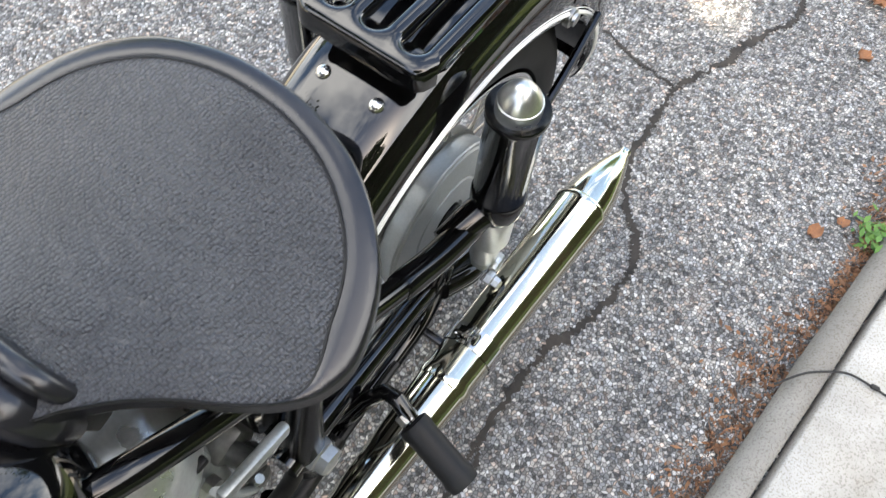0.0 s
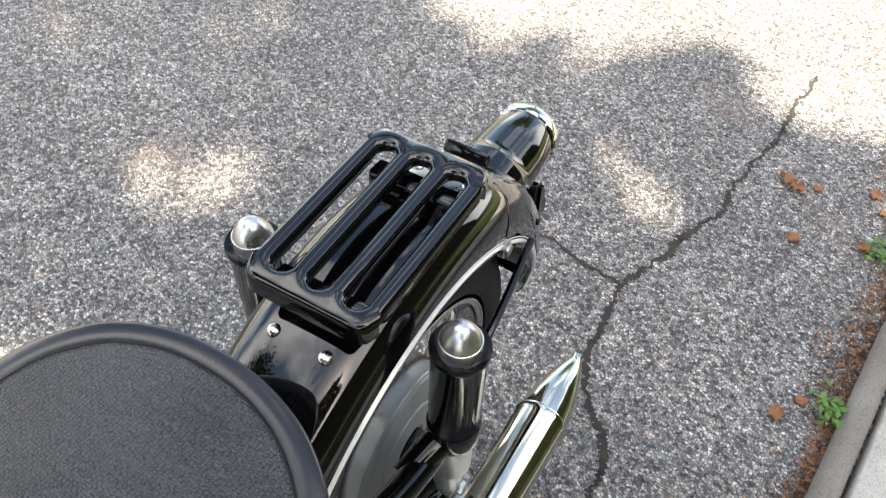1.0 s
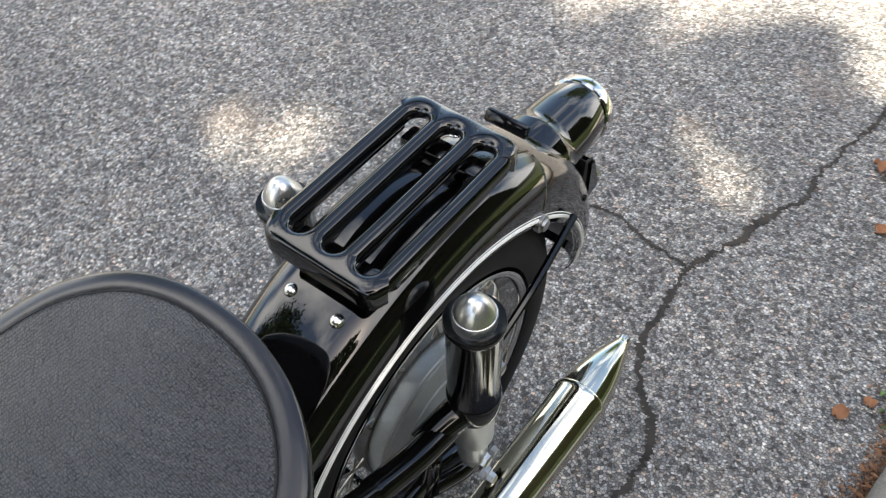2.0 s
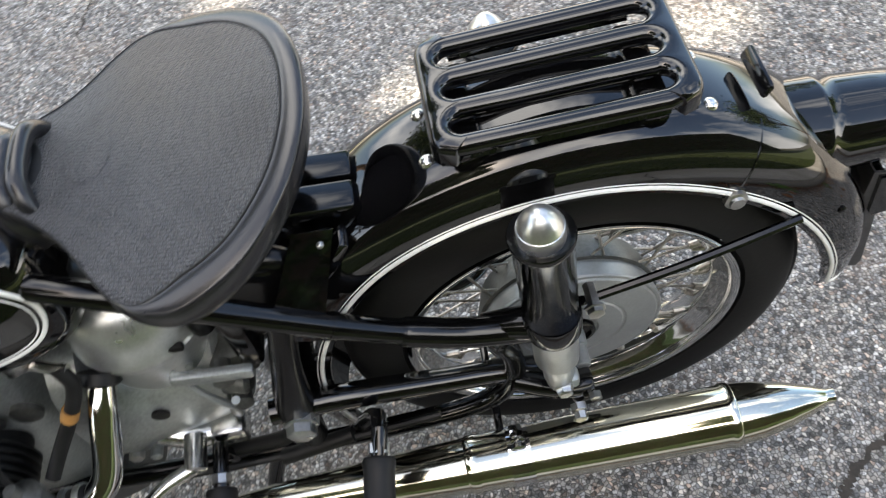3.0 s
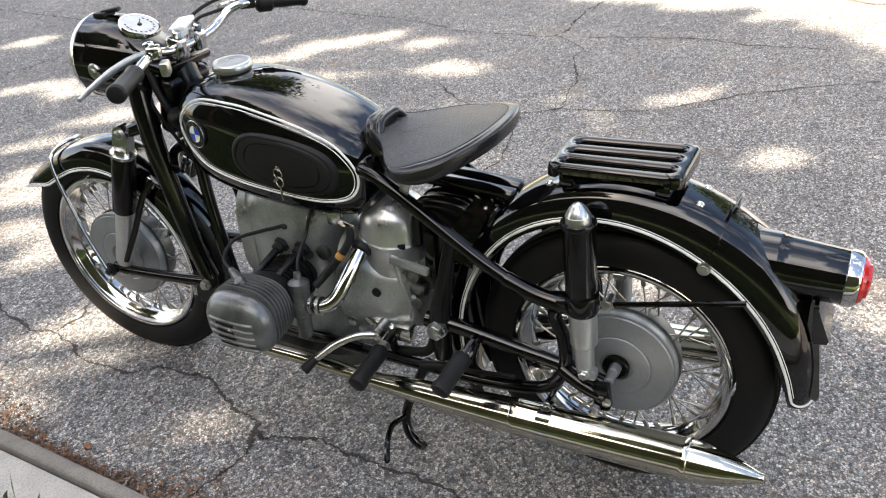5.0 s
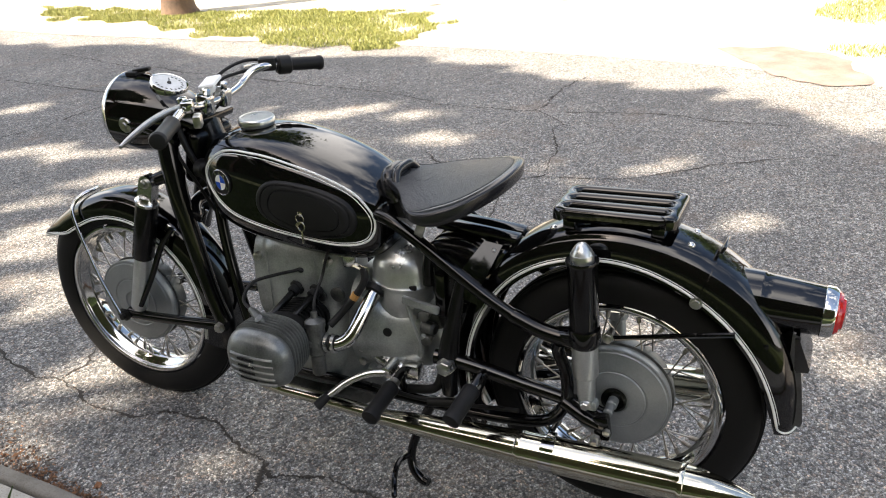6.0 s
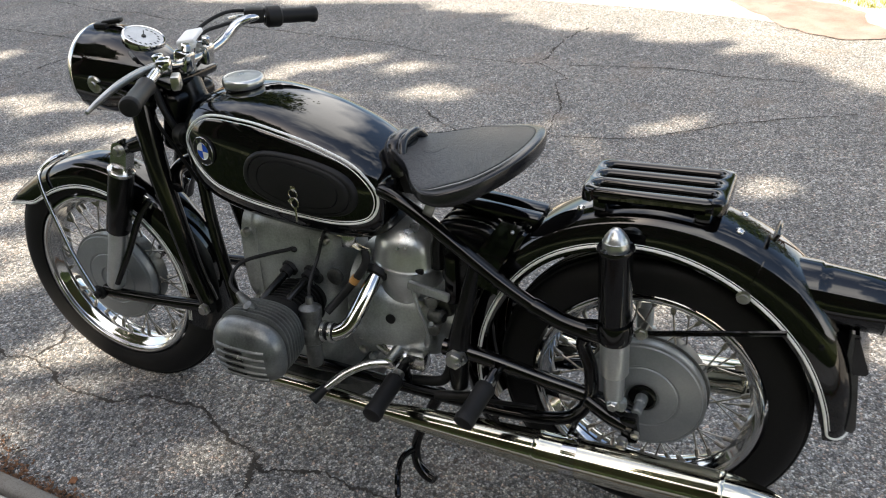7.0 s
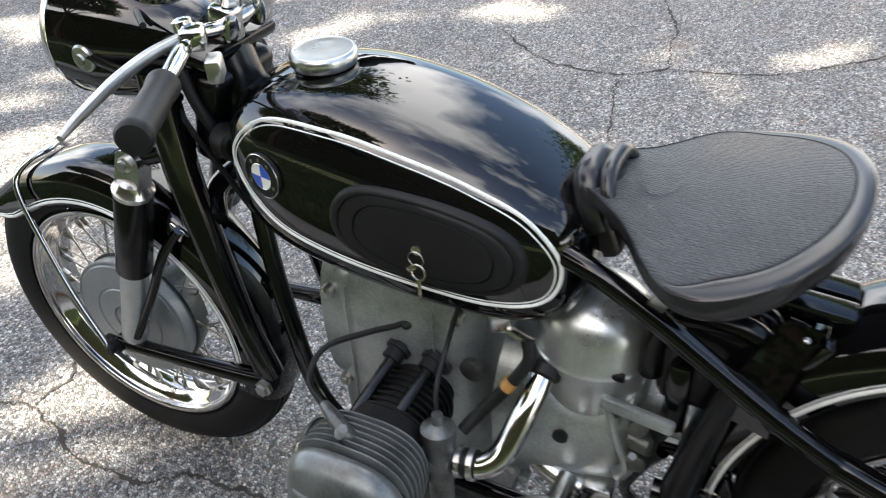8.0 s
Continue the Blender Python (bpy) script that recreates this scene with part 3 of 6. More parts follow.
VERGE = [(-6.25, -8.4), (-5.6, -7.4), (-5.6, -6.0), (-5.1, -4.5), (-4.9, -3.4), (-5.0, -2.8), (-5.8, -2.68), (-6.35, -2.62), (-6.8, -3.4), (-6.65, -4.4), (-6.5, -5.5), (-6.3, -6.9)]


def verge_spot(rng):
    while True:
        x, y = rng.uniform(-6.9, -4.8), rng.uniform(-8.4, -2.5)
        wx, wy = x + 0.35 * noise.noise((x * 3, y * 3, 0)), y + 0.35 * noise.noise((x * 3, y * 3, 9))
        dens = noise.noise((x * 2.2, y * 2.2, 0)) * 0.8 + 0.55
        if inside(np.array([wx]), np.array([wy]), VERGE)[0] and rng.random() < dens:
            return x, y, 0.004


def corner_spot(rng):
    while True:
        x, y = rng.uniform(-8.4, -5.6), rng.uniform(0.65, 2.4)
        far, near = (x + 7.75) ** 2 / 0.5 + (y - 1.35) ** 2 / 0.5, (x + 5.9) ** 2 / 0.05 + (y - 1.3) ** 2 / 0.22
        if min(far, near) + 0.8 * noise.noise((x * 4, y * 4, 2)) < 1.0:
            return x, y, 0.002


grass("verge_grass", 52000, 21, verge_spot, 0.03, "sunlit yellow-green grass on the verge")
grass("corner_grass", 5000, 22, corner_spot, 0.035, "sunlit yellow-green grass beside the driveway")
grass("pavement_tuft", 26, 23, lambda r: (0.385 + abs(r.normal()) * 0.04, -0.73 + r.normal() * 0.09, 0.044), 0.085, "green grass blades growing over the pavement edge", LAWN)


def lawn_spot(rng):
    y = rng.uniform(-4.5, 4.0)
    return strip_edge(y) + 0.01 + 3.2 * rng.random() ** 1.6, y, 0.044


grass("lawn_grass", 30000, 26, lawn_spot, 0.05, "green lawn grass behind the pavement strip", LAWN)


grass("crack_moss", 260, 24, lambda r: (-0.6 + 0.1 * r.random() + r.normal() * 0.012, 1.42 + 0.1 * r.random() + r.normal() * 0.012, 0.002), 0.007, "yellow-green moss tufts in a road crack")


def litter():
    """Rust-brown crumbs of bark and leaf along the foot of the kerb."""
    rng = np.random.default_rng(31)
    v, f = [], []
    for _ in range(10000):
        y = rng.uniform(-1.6, 3.0)
        clump = max(0.0, noise.noise((y * 2.1, 0, 5)) + 0.35)
        x = kerb_x(y) - 0.004 - abs(rng.normal()) * (0.02 + 0.07 * clump)
        s, a = rng.uniform(0.0008, 0.0028), rng.uniform(0, 6.28)
        long = 1.3 + 4.5 * rng.random() ** 3
        dx, dy, z = math.cos(a) * s, math.sin(a) * s, rng.uniform(0.002, 0.008)
        k = len(v)
        v += [(x - dx * long, y - dy * long, z), (x + dy, y - dx, z * 0.4), (x + dx * long, y + dy * long, z), (x - dy, y + dx, z * 1.5)]
        f += [(k, k + 1, k + 2, k + 3)]
    me = bpy.data.meshes.new("kerb_litter")
    me.from_pydata(v, [], f)
    me.materials.append(LITTER)
    tagged(new("kerb_litter", me), "rust-brown crumbs of bark along the kerb foot", "leaf litter", kind="stuff")


def dead_leaf(x, y, size, turn):
    bm = B()
    rows = []
    for i in range(7):
        t = i / 6
        w = size * 0.42 * math.sin(math.pi * min(1, t * 1.02)) ** 0.7 + 0.0006
        curl = size * 0.16 * math.cos(t * 5)
        rows.append([((t - 0.5) * size, w * k, 0.004 + size * 0.1 + curl * 0.4 + abs(k) * size * 0.16 * (1 + math.sin(i * 2.1 + k))) for k in (-1, -0.5, 0, 0.5, 1)])
    for z in (0, -0.0012):
        loft(bm, [[(a, b, c + z) for a, b, c in r] for r in rows], closed=False, caps=False)
    ob = link_mesh("dead_leaf", bm, DEAD, 80)
    ob.matrix_basis = pose(x, y, 0, 0, 0, turn)
    tagged(ob, "curled dry orange-brown leaf lying on the asphalt", "leaf", "dead leaves on the road")


litter()
for i, (x, y) in enumerate([(0.07, 1.95), (0.1, 1.93), (0.137, 1.735), (0.15, 1.96), (0.29, 2.02), (0.32, 1.96), (0.33, 2.08), (0.3, 1.8), (0.27, 1.26), (0.23, 1.2), (0.2, -0.9), (0.15, -0.72)]):
    dead_leaf(x, y, (0.05 - 0.012 * i if i < 3 else 0.025 if y > 0 else 0.016) + 0.02 * ((i * 7) % 5) / 5, i * 67)


def weed(x, y, seed):
    rng = np.random.default_rng(seed)
    pts = np.stack([x + rng.normal(size=60) * 0.022, y + rng.normal(size=60) * 0.028, rng.uniform(0.006, 0.04, 60)], 1)
    ob = leaf_mesh("weed", pts, 0.011, WEED, None, seed, "small green weed at the foot of the kerb")
    tagged(ob, category="weed")


weed(0.345, 1.8, 41)
weed(0.325, 1.27, 42)
bm = B()
sweep(bm, [(0.292, 0.822, 0.04), (0.32, 0.86, 0.055), (0.347, 0.886, 0.057), (0.39, 0.914, 0.058), (0.44, 0.918, 0.058), (0.5, 0.92, 0.058), (0.6, 0.96, 0.059)], 0.0022, 6)
lathe(bm, [(-0.01, 0.001), (-0.006, 0.005), (0.006, 0.005), (0.01, 0.001)], (0.44, 0.918, 0.06), (1, 0.1, 0), 8)
tagged(link_mesh("twig", bm, WIRE), "thin dark bent twig lying on the pavement slab", "twig")


# ---- the motorcycle: x to its left side, y to its tail, z up ----
bike = tagged(new("motorcycle"), "black vintage boxer motorcycle with white pinstripes, parked on its stand", "motorcycle")
bike.location = (-0.34, 0.558, 0.0)
GUARD, REAR, FRONT = Vector((0, 0, 0.325)), Vector((0, 0.012, 0.345)), Vector((0, -1.435, 0.32))


def mirror(points, s):
    return [(p[0] * s, p[1], p[2]) for p in points]


def wheel(centre, name):
    """Tyre, rim, hub drum with its cover, and laced spokes."""
    c = Vector(centre)
    bm = B()
    prof = []
    for i in range(25):
        t = math.pi * (-0.16 + 1.32 * i / 24)
        u, v = math.cos(t), math.sin(t)
        prof.append((math.copysign(abs(u) ** 0.86, u) * 0.05, 0.277 + math.copysign(abs(v) ** 0.8, v) * 0.051))
    lathe(bm, prof, c, (1, 0, 0), 72, True)
    tyre = part(name, bm, TYRE, bike, "black ribbed tyre with spoked wheel", 50)
    for off in (-0.024, -0.012, 0.0, 0.012, 0.024):
        bm = B()
        r = 0.277 + 0.051 * (1 - (abs(off) / 0.05) ** 2.33) ** 0.4
        lathe(bm, [(off - 0.0045, r - 0.003), (off - 0.0035, r + 0.003), (off + 0.0035, r + 0.003), (off + 0.0045, r - 0.003)], c, (1, 0, 0), 72, True)
        part("tread_rib", bm, TYRE, tyre)
    bm = B()
    half = [(0.012, 0.2105), (0.016, 0.2125), (0.02, 0.2175), (0.028, 0.222), (0.032, 0.2285), (0.037, 0.2305), (0.04, 0.2295), (0.043, 0.2315), (0.0455, 0.236), (0.0445, 0.2415)]
    sec = [(-a, b) for a, b in half[::-1]] + half + [ (0.034, 0.2415), (0.02, 0.226), (-0.02, 0.226), (-0.034, 0.2415)]
    lathe(bm, sec, c, (1, 0, 0), 72, True)
    part("rim", bm, CHROME, tyre, "bright chromed rim", 60)
    bm = B()
    lathe(bm, [(-0.055, 0.03), (-0.05, 0.075), (-0.04, 0.085), (-0.006, 0.085), (-0.03, 0.122), (0.0, 0.131), (0.012, 0.131), (0.02, 0.1), (0.03, 0.02)], c, (1, 0, 0), 48)
    part("hub", bm, ALLOY_DARK, tyre, "grey alloy brake drum")
    bm = B()
    lathe(bm, [(0.012, 0.125), (0.03, 0.129), (0.0405, 0.1305), (0.043, 0.129), (0.0435, 0.1262), (0.0425, 0.1255), (0.0425, 0.1235), (0.0455, 0.121), (0.048, 0.1), (0.0495, 0.078), (0.0475, 0.0755), (0.0475, 0.073), (0.05, 0.071), (0.053, 0.045), (0.053, 0.036), (0.0495, 0.034), (0.0495, 0.024), (0.052, 0.022), (0.052, 0.0)], c, (1, 0, 0), 64)
    part("drum_cover", bm, HUB, tyre, "plain grey drum cover", 30)
    first = None
    for i in range(40):
        a = 2 * math.pi * i / 40
        side = 1 if i % 2 else -1
        lean = 0.42 if (i // 2) % 2 else -0.42
        if i < 4:
            bm = B()
            p = Vector((side * 0.02 - 0.008, math.cos(a + lean) * 0.1, math.sin(a + lean) * 0.1))
            q = Vector((side * 0.004, math.cos(a) * 0.212, math.sin(a) * 0.212))
            sweep(bm, [p, q], 0.0021, 6, 1)
            sweep(bm, [q + (p - q) * 0.15, q - (p - q) * 0.02], 0.0054, 8, 1)
            ob = part("spoke", bm, SPOKE, tyre)
            ob.matrix_basis = Matrix.Translation(c)
            first = (first or []) + [ob]
        else:
            share(first[i % 4], tyre, Matrix.Translation(c) @ Matrix.Rotation(2 * math.pi * (i - i % 4) / 40, 4, "X"))
    return tyre


def fender(name, centre, start, stop, edge, crown, width, label, n=64):
    """A deep valanced mudguard: edge and crown give its radii by angle."""
    bm, rings, m = B(), [], 22
    for i in range(n + 1):
        t = start + (stop - start) * i / n
        d = Vector((0, math.cos(radians(t)), math.sin(radians(t))))
        e, c, ring = edge(t), crown(t), []
        for inner in (0, 1):
            row = []
            for j in range(m + 1):
                f = -math.pi / 2 + math.pi * j / m
                s, k = math.sin(f), math.cos(f)
                w = (width(t) - 0.003 * inner) * math.copysign(abs(s) ** 0.6, s)
                r = e + (c - 0.003 * inner - e) * abs(k) ** 0.7
                row.append(Vector(centre) + d * r + Vector((w, 0, 0)))
            ring += row[::-1] if inner else row
        rings.append(ring)
    loft(bm, rings)
    return part(name, bm, BLACK, bike, label, 45)


def edge_bead(centre, edge, width, start, stop, parent, s, n=60):
    """The rolled wire bead inside the edge of a mudguard."""
    pts = []
    for i in range(n + 1):
        t = start + (stop - start) * i / n
        d = Vector((0, math.cos(radians(t)), math.sin(radians(t))))
        pts.append(Vector(centre) + d * (edge(t) + 0.001) + Vector((s * (width(t) - 0.0055), 0, 0)))
    bm = B()
    sweep(bm, pts, 0.0046, 8, 1)
    part("edge_bead", bm, BLACK, parent)


def edge_line(centre, edge, width, start, stop, lift, radius, parent, s, n=40):
    """A painted line just above the edge of a mudguard."""
    pts = []
    for i in range(n + 1):
        t = start + (stop - start) * i / n
        d = Vector((0, math.cos(radians(t)), math.sin(radians(t))))
        pts.append(Vector(centre) + d * (edge(t) + lift) + Vector((s * (width(t) - 0.0003), 0, 0)))
    bm = B()
    sweep(bm, pts, radius, 8, 1)
    part("pinstripe", bm, WHITE, parent, "white painted line")


rear_wheel = wheel(REAR, "rear_wheel")
front_wheel = wheel(FRONT, "front_wheel")
STEER = Matrix.Translation(FRONT + Vector((0.027, -0.02, 0.007))) @ Matrix.Rotation(radians(1.5), 4, "Z") @ Matrix.Diagonal((1, 1.025, 1.025, 1)) @ Matrix.Translation(-FRONT)
front_wheel.matrix_basis = STEER

# mudguards
r_edge = table([2, 10, 20, 35, 60, 90, 120, 150, 185, 205], [0.365, 0.36, 0.36, 0.363, 0.37, 0.383, 0.38, 0.355, 0.335, 0.33])
r_crown = table([2, 6, 10, 20, 40, 60, 90, 120, 150, 185, 205], [0.4, 0.408, 0.413, 0.425, 0.45, 0.462, 0.463, 0.45, 0.43, 0.4, 0.385])
r_width = table([2, 8, 16, 30, 90, 150, 205], [0.05, 0.066, 0.076, 0.084, 0.086, 0.084, 0.078])
rear_guard = fender("rear_mudguard", GUARD, 4, 204, r_edge, r_crown, r_width, "deep glossy black rear mudguard")
f_edge = table([-20, 0, 33, 57, 75, 90, 105, 120, 130, 137, 145, 151, 154, 156], [0.255, 0.256, 0.264, 0.268, 0.271, 0.27, 0.267, 0.266, 0.271, 0.283, 0.32, 0.35, 0.366, 0.377])
f_crown = table([-20, 0, 45, 85, 105, 120, 131, 144, 152, 156], [0.335, 0.337, 0.342, 0.346, 0.34, 0.338, 0.341, 0.357, 0.372, 0.38])
f_width = table([-20, 0, 60, 110, 135, 145, 150, 153, 155, 156], [0.06, 0.064, 0.066, 0.066, 0.063, 0.057, 0.049, 0.037, 0.022, 0.008])
front_guard = fender("front_mudguard", FRONT, -18, 156, f_edge, f_crown, f_width, "deep glossy black front mudguard")
front_guard.matrix_basis = STEER
for s in (1, -1):
    edge_bead(GUARD, r_edge, r_width, 12, 202, rear_guard, s)
    edge_line(GUARD, r_edge, r_width, 8.5, 200, 0.009, 0.0031, rear_guard, s, 60)
    edge_line(GUARD, r_edge, r_width, 9.5, 200, 0.0152, 0.0008, rear_guard, s, 60)
    edge_line(FRONT, f_edge, f_width, -15, 155, 0.006, 0.003, front_guard, s)
    edge_line(FRONT, f_edge, f_width, -15, 150, 0.0125, 0.0011, front_guard, s)

def on_guard(t, f, s):
    """A point on the outside of the back mudguard, f of the way from edge to crown."""
    k = f ** (1 / 0.7)
    w, r = r_width(t) * math.sqrt(1 - k * k) ** 0.6, r_edge(t) + (r_crown(t) - r_edge(t)) * f
    return GUARD + Vector((s * w, math.cos(radians(t)) * r, math.sin(radians(t)) * r))


for s in (1, -1):
    bm = B()
    sweep(bm, [on_guard(t, f, s) for t, f in ((8.5, 0.17), (6.8, 0.21), (5.7, 0.36), (5.3, 0.56), (5.6, 0.76), (6.4, 0.9), (7.0, 0.96))], 0.0027, 8, 4)
    part("pinstripe", bm, WHITE, rear_guard, "white painted line")


for s in (1, -1):
    bm = B()
    sweep(bm, [on_guard(63.5 - 1.5 * (1 - f), f, s) for f in (0.95, 0.8, 0.6, 0.4, 0.25)], 0.0012, 6, 4)
    part("guard_seam", bm, BLACK, rear_guard)
    bm = B()
    lathe(bm, [(-0.002, 0.005), (0.002, 0.005), (0.003, 0.003)], on_guard(38, 0.55, s), (s, 0.15, 0.1), 12)
    part("guard_screw", bm, SATIN, rear_guard)

# fuel tank
T_U = [-1.088, -1.075, -1.04, -0.98, -0.89, -0.78, -0.68, -0.61, -0.565, -0.545]
t_w = table(T_U, [0.05, 0.092, 0.121, 0.136, 0.144, 0.145, 0.137, 0.123, 0.1, 0.06])
t_lo = table(T_U, [0.745, 0.705, 0.67, 0.64, 0.622, 0.612, 0.608, 0.614, 0.635, 0.665])
t_hi = table(T_U, [0.845, 0.866, 0.89, 0.906, 0.91, 0.893, 0.862, 0.83, 0.8, 0.775])


def tank_ring(u, n=44):
    lo, hi, w = t_lo(u), t_hi(u), t_w(u)
    mid = lo + (hi - lo) * 0.45
    out = []
    for i in range(n):
        t = 2 * math.pi * i / n
        c, s = math.cos(t), math.sin(t)
        p = 2 / 3.2
        out.append(Vector((w * math.copysign(abs(c) ** p, c), u, mid + (hi - mid if s > 0 else mid - lo) * math.copysign(abs(s) ** p, s))))
    return out


def tank_side(u, z):
    """How far the tank reaches out at a place on its side."""
    lo, hi, w = t_lo(u), t_hi(u), t_w(u)
    mid = lo + (hi - lo) * 0.45
    k = min(0.985, abs(z - mid) / (hi - mid if z > mid else mid - lo))
    return w * (1 - k ** 3.2) ** (1 / 3.2)


bm = B()
loft(bm, [tank_ring(u) for u in np.concatenate([np.linspace(-1.088, -1.04, 8), np.linspace(-1.03, -0.6, 30), np.linspace(-0.59, -0.545, 9)])])
tank = part("fuel_tank", bm, BLACK, bike, "glossy black teardrop fuel tank with white lines", 60)
LINE = [(-1.047, 0.815), (-0.988, 0.869), (-0.878, 0.874), (-0.775, 0.858), (-0.686, 0.833), (-0.611, 0.797), (-0.57, 0.743), (-0.583, 0.688), (-0.652, 0.672), (-0.76, 0.68), (-0.878, 0.693), (-0.972, 0.717), (-1.03, 0.765)]
PAD = [(-0.872, 0.78), (-0.83, 0.82), (-0.73, 0.818), (-0.637, 0.79), (-0.604, 0.745), (-0.63, 0.698), (-0.742, 0.69), (-0.858, 0.726)]
for s in (1, -1):
    loop = spline([(0, a, b) for a, b in LINE], 8, True)
    mid = sum(loop, Vector()) / len(loop)
    for inset, rad in ((0.0, 0.0032), (0.0062, 0.0011)):
        bm = B()
        pts = []
        for i, q in enumerate(loop):
            d = (loop[(i + 1) % len(loop)] - loop[i - 1]).normalized()
            inward = Vector((0, -d.z, d.y))
            pts.append(q + inward * (inset if inward.dot(mid - q) > 0 else -inset))
        sweep(bm, [(s * (tank_side(q.y, q.z) - rad * 0.45), q.y, q.z) for q in pts], rad, 8, 1, True)
        part("pinstripe", bm, WHITE, tank, "white painted line")
    outline = spline([(0, a, b) for a, b in PAD], 6, True)
    mid = sum(outline, Vector()) / len(outline)
    rings = []
    for k, h in ((1.0, -0.004), (0.995, 0.005), (0.965, 0.0085), (0.93, 0.0095), (0.9, 0.0095), (0.885, 0.006), (0.87, 0.0095), (0.8, 0.0105), (0.72, 0.0105), (0.705, 0.007), (0.69, 0.011), (0.5, 0.012), (0.25, 0.012), (0.02, 0.012)):
        ring = []
        for q in outline:
            p = mid + (q - mid) * k
            ring.append((s * (tank_side(p.y, p.z) + h), p.y, p.z))
        rings.append(ring)
    bm = B()
    loft(bm, rings)
    part("knee_pad", bm, RUBBER, tank, "moulded black rubber knee pad", 50)
    # round enamel badge in plain colours
    bc = Vector((s * (tank_side(-0.987, 0.795) + 0.001), -0.987, 0.795))
    nrm = Vector((s, -0.22, 0.02)).normalized()
    bm = B()
    lathe(bm, [(-0.006, 0.033), (0.0015, 0.033), (0.003, 0.032), (0.003, 0.0295), (0.002, 0.029)], bc, nrm, 40)
    badge = part("badge", bm, IRON, tank, "round enamel badge with blue and white quarters")
    bm = B()
    sweep(bm, [bc + (Matrix.Rotation(2 * math.pi * i / 40, 3, nrm) @ nrm.orthogonal().normalized()) * 0.0325 + nrm * 0.002 for i in range(40)], 0.001, 6, 1, True)
    sweep(bm, [bc + (Matrix.Rotation(2 * math.pi * i / 40, 3, nrm) @ nrm.orthogonal().normalized()) * 0.0195 + nrm * 0.003 for i in range(40)], 0.0007, 6, 1, True)
    part("badge_ring", bm, POLISHED, badge)
    ax = (Vector((0, 0, 1)) - nrm * nrm.z).normalized()
    ay = nrm.cross(ax)
    for q in range(4):
        bm = B()
        pts = [bc + nrm * 0.0035] + [bc + nrm * 0.0032 + (ax * math.cos(t) + ay * math.sin(t)) * 0.019 for t in (math.pi / 2 * (q + j / 8) for j in range(9))]
        bm.faces.new([bm.verts.new(p) for p in pts])
        part("badge_quarter", bm, BLUE if q % 2 else WHITE, badge)
    for t in (0.9, 1.57, 2.25, 3.6, 5.8):
        bm = B()
        p = bc + nrm * 0.0031 + (ax * math.sin(t) + ay * math.cos(t)) * 0.0255
        box(bm, p, (0.0012, 0.004, 0.006), (0, 0, 0), 0)
        part("badge_mark", bm, POLISHED, badge)

# filler cap
fc = Vector((0.006, -0.952, 0.886))
bm = B()
lathe(bm, [(0, 0.052), (0.012, 0.05), (0.014, 0.043), (0.022, 0.043)], fc, (0.02, 0, 1), 36)
part("filler_neck", bm, BLACK, tank)
bm = B()
lathe(bm, [(0.026, 0.044), (0.03, 0.047), (0.042, 0.047), (0.046, 0.0445), (0.047, 0.042), (0.0455, 0.039), (0.047, 0.02), (0.0475, 0.0)], fc, (0.02, 0, 1), 40)
part("filler_cap", bm, CAP, tank, "polished round filler cap")
# tool box lock with keys
bm = B()
kx, ku, kz = tank_side(-0.742, 0.752) + 0.012, -0.742, 0.752
lathe(bm, [(-0.004, 0.007), (0.003, 0.007), (0.004, 0.005)], (kx, ku, kz), (1, 0, 0), 16)
lock = part("tool_lock", bm, BRASS, tank, "small lock with hanging keys")
bm = B()
sweep(bm, [(kx + 0.005, ku + 0.011 * math.cos(t), kz - 0.012 + 0.011 * math.sin(t)) for t in np.linspace(0, 6.28, 17)[:-1]], 0.0012, 6, 1, True)
sweep(bm, [(kx + 0.007, ku + 0.003 + 0.01 * math.cos(t), kz - 0.031 + 0.012 * math.sin(t)) for t in np.linspace(0, 6.28, 17)[:-1]], 0.002, 6, 1, True)
part("key_ring", bm, BRASS, lock)
bm = B()
box(bm, (kx + 0.006, ku + 0.003, kz - 0.06), (0.002, 0.005, 0.034), (0, 0, 0), 0.0008)
box(bm, (kx + 0.007, ku - 0.006, kz - 0.026), (0.002, 0.016, 0.008), (40, 0, 0), 0.0008)
part("key", bm, BRASS, lock)

# saddle
HALF = [(0.046, -0.562), (0.063, -0.54), (0.086, -0.512), (0.116, -0.487), (0.148, -0.466), (0.176, -0.442), (0.193, -0.414), (0.195, -0.376), (0.169, -0.32), (0.118, -0.276), (0.06, -0.254)]
SEAT_LINE = [(0.0, -0.57)] + HALF + [(0.0, -0.248)] + [(-a, b) for a, b in HALF[::-1]]
seat_u = table([-0.615, -0.56, -0.5, -0.42, -0.34, -0.28, -0.25], [0.834, 0.828, 0.824, 0.832, 0.848, 0.862, 0.867])
line = spline([(a, b, 0) for a, b in SEAT_LINE], 6, True)
mid = Vector((0, -0.40, 0))


def seat_z(y, x=0.0):
    return seat_u(y) - 0.6 * x * x


def band(q):
    """Where the grain ends: at the edge in front, well inside it behind."""
    f = min(1.0, max(0.0, (-0.37 - q.y) / 0.08))
    return 0.845 + 0.14 * f * f * (3 - 2 * f)


def seat_ring(k, h, grain=False):
    ring = []
    for q in line:
        b = band(q)
        p = mid + (q - mid) * (b * k if grain else b + (1 - b) * k)
        ring.append((p.x, p.y, seat_z(p.y, p.x) + h))
    return ring


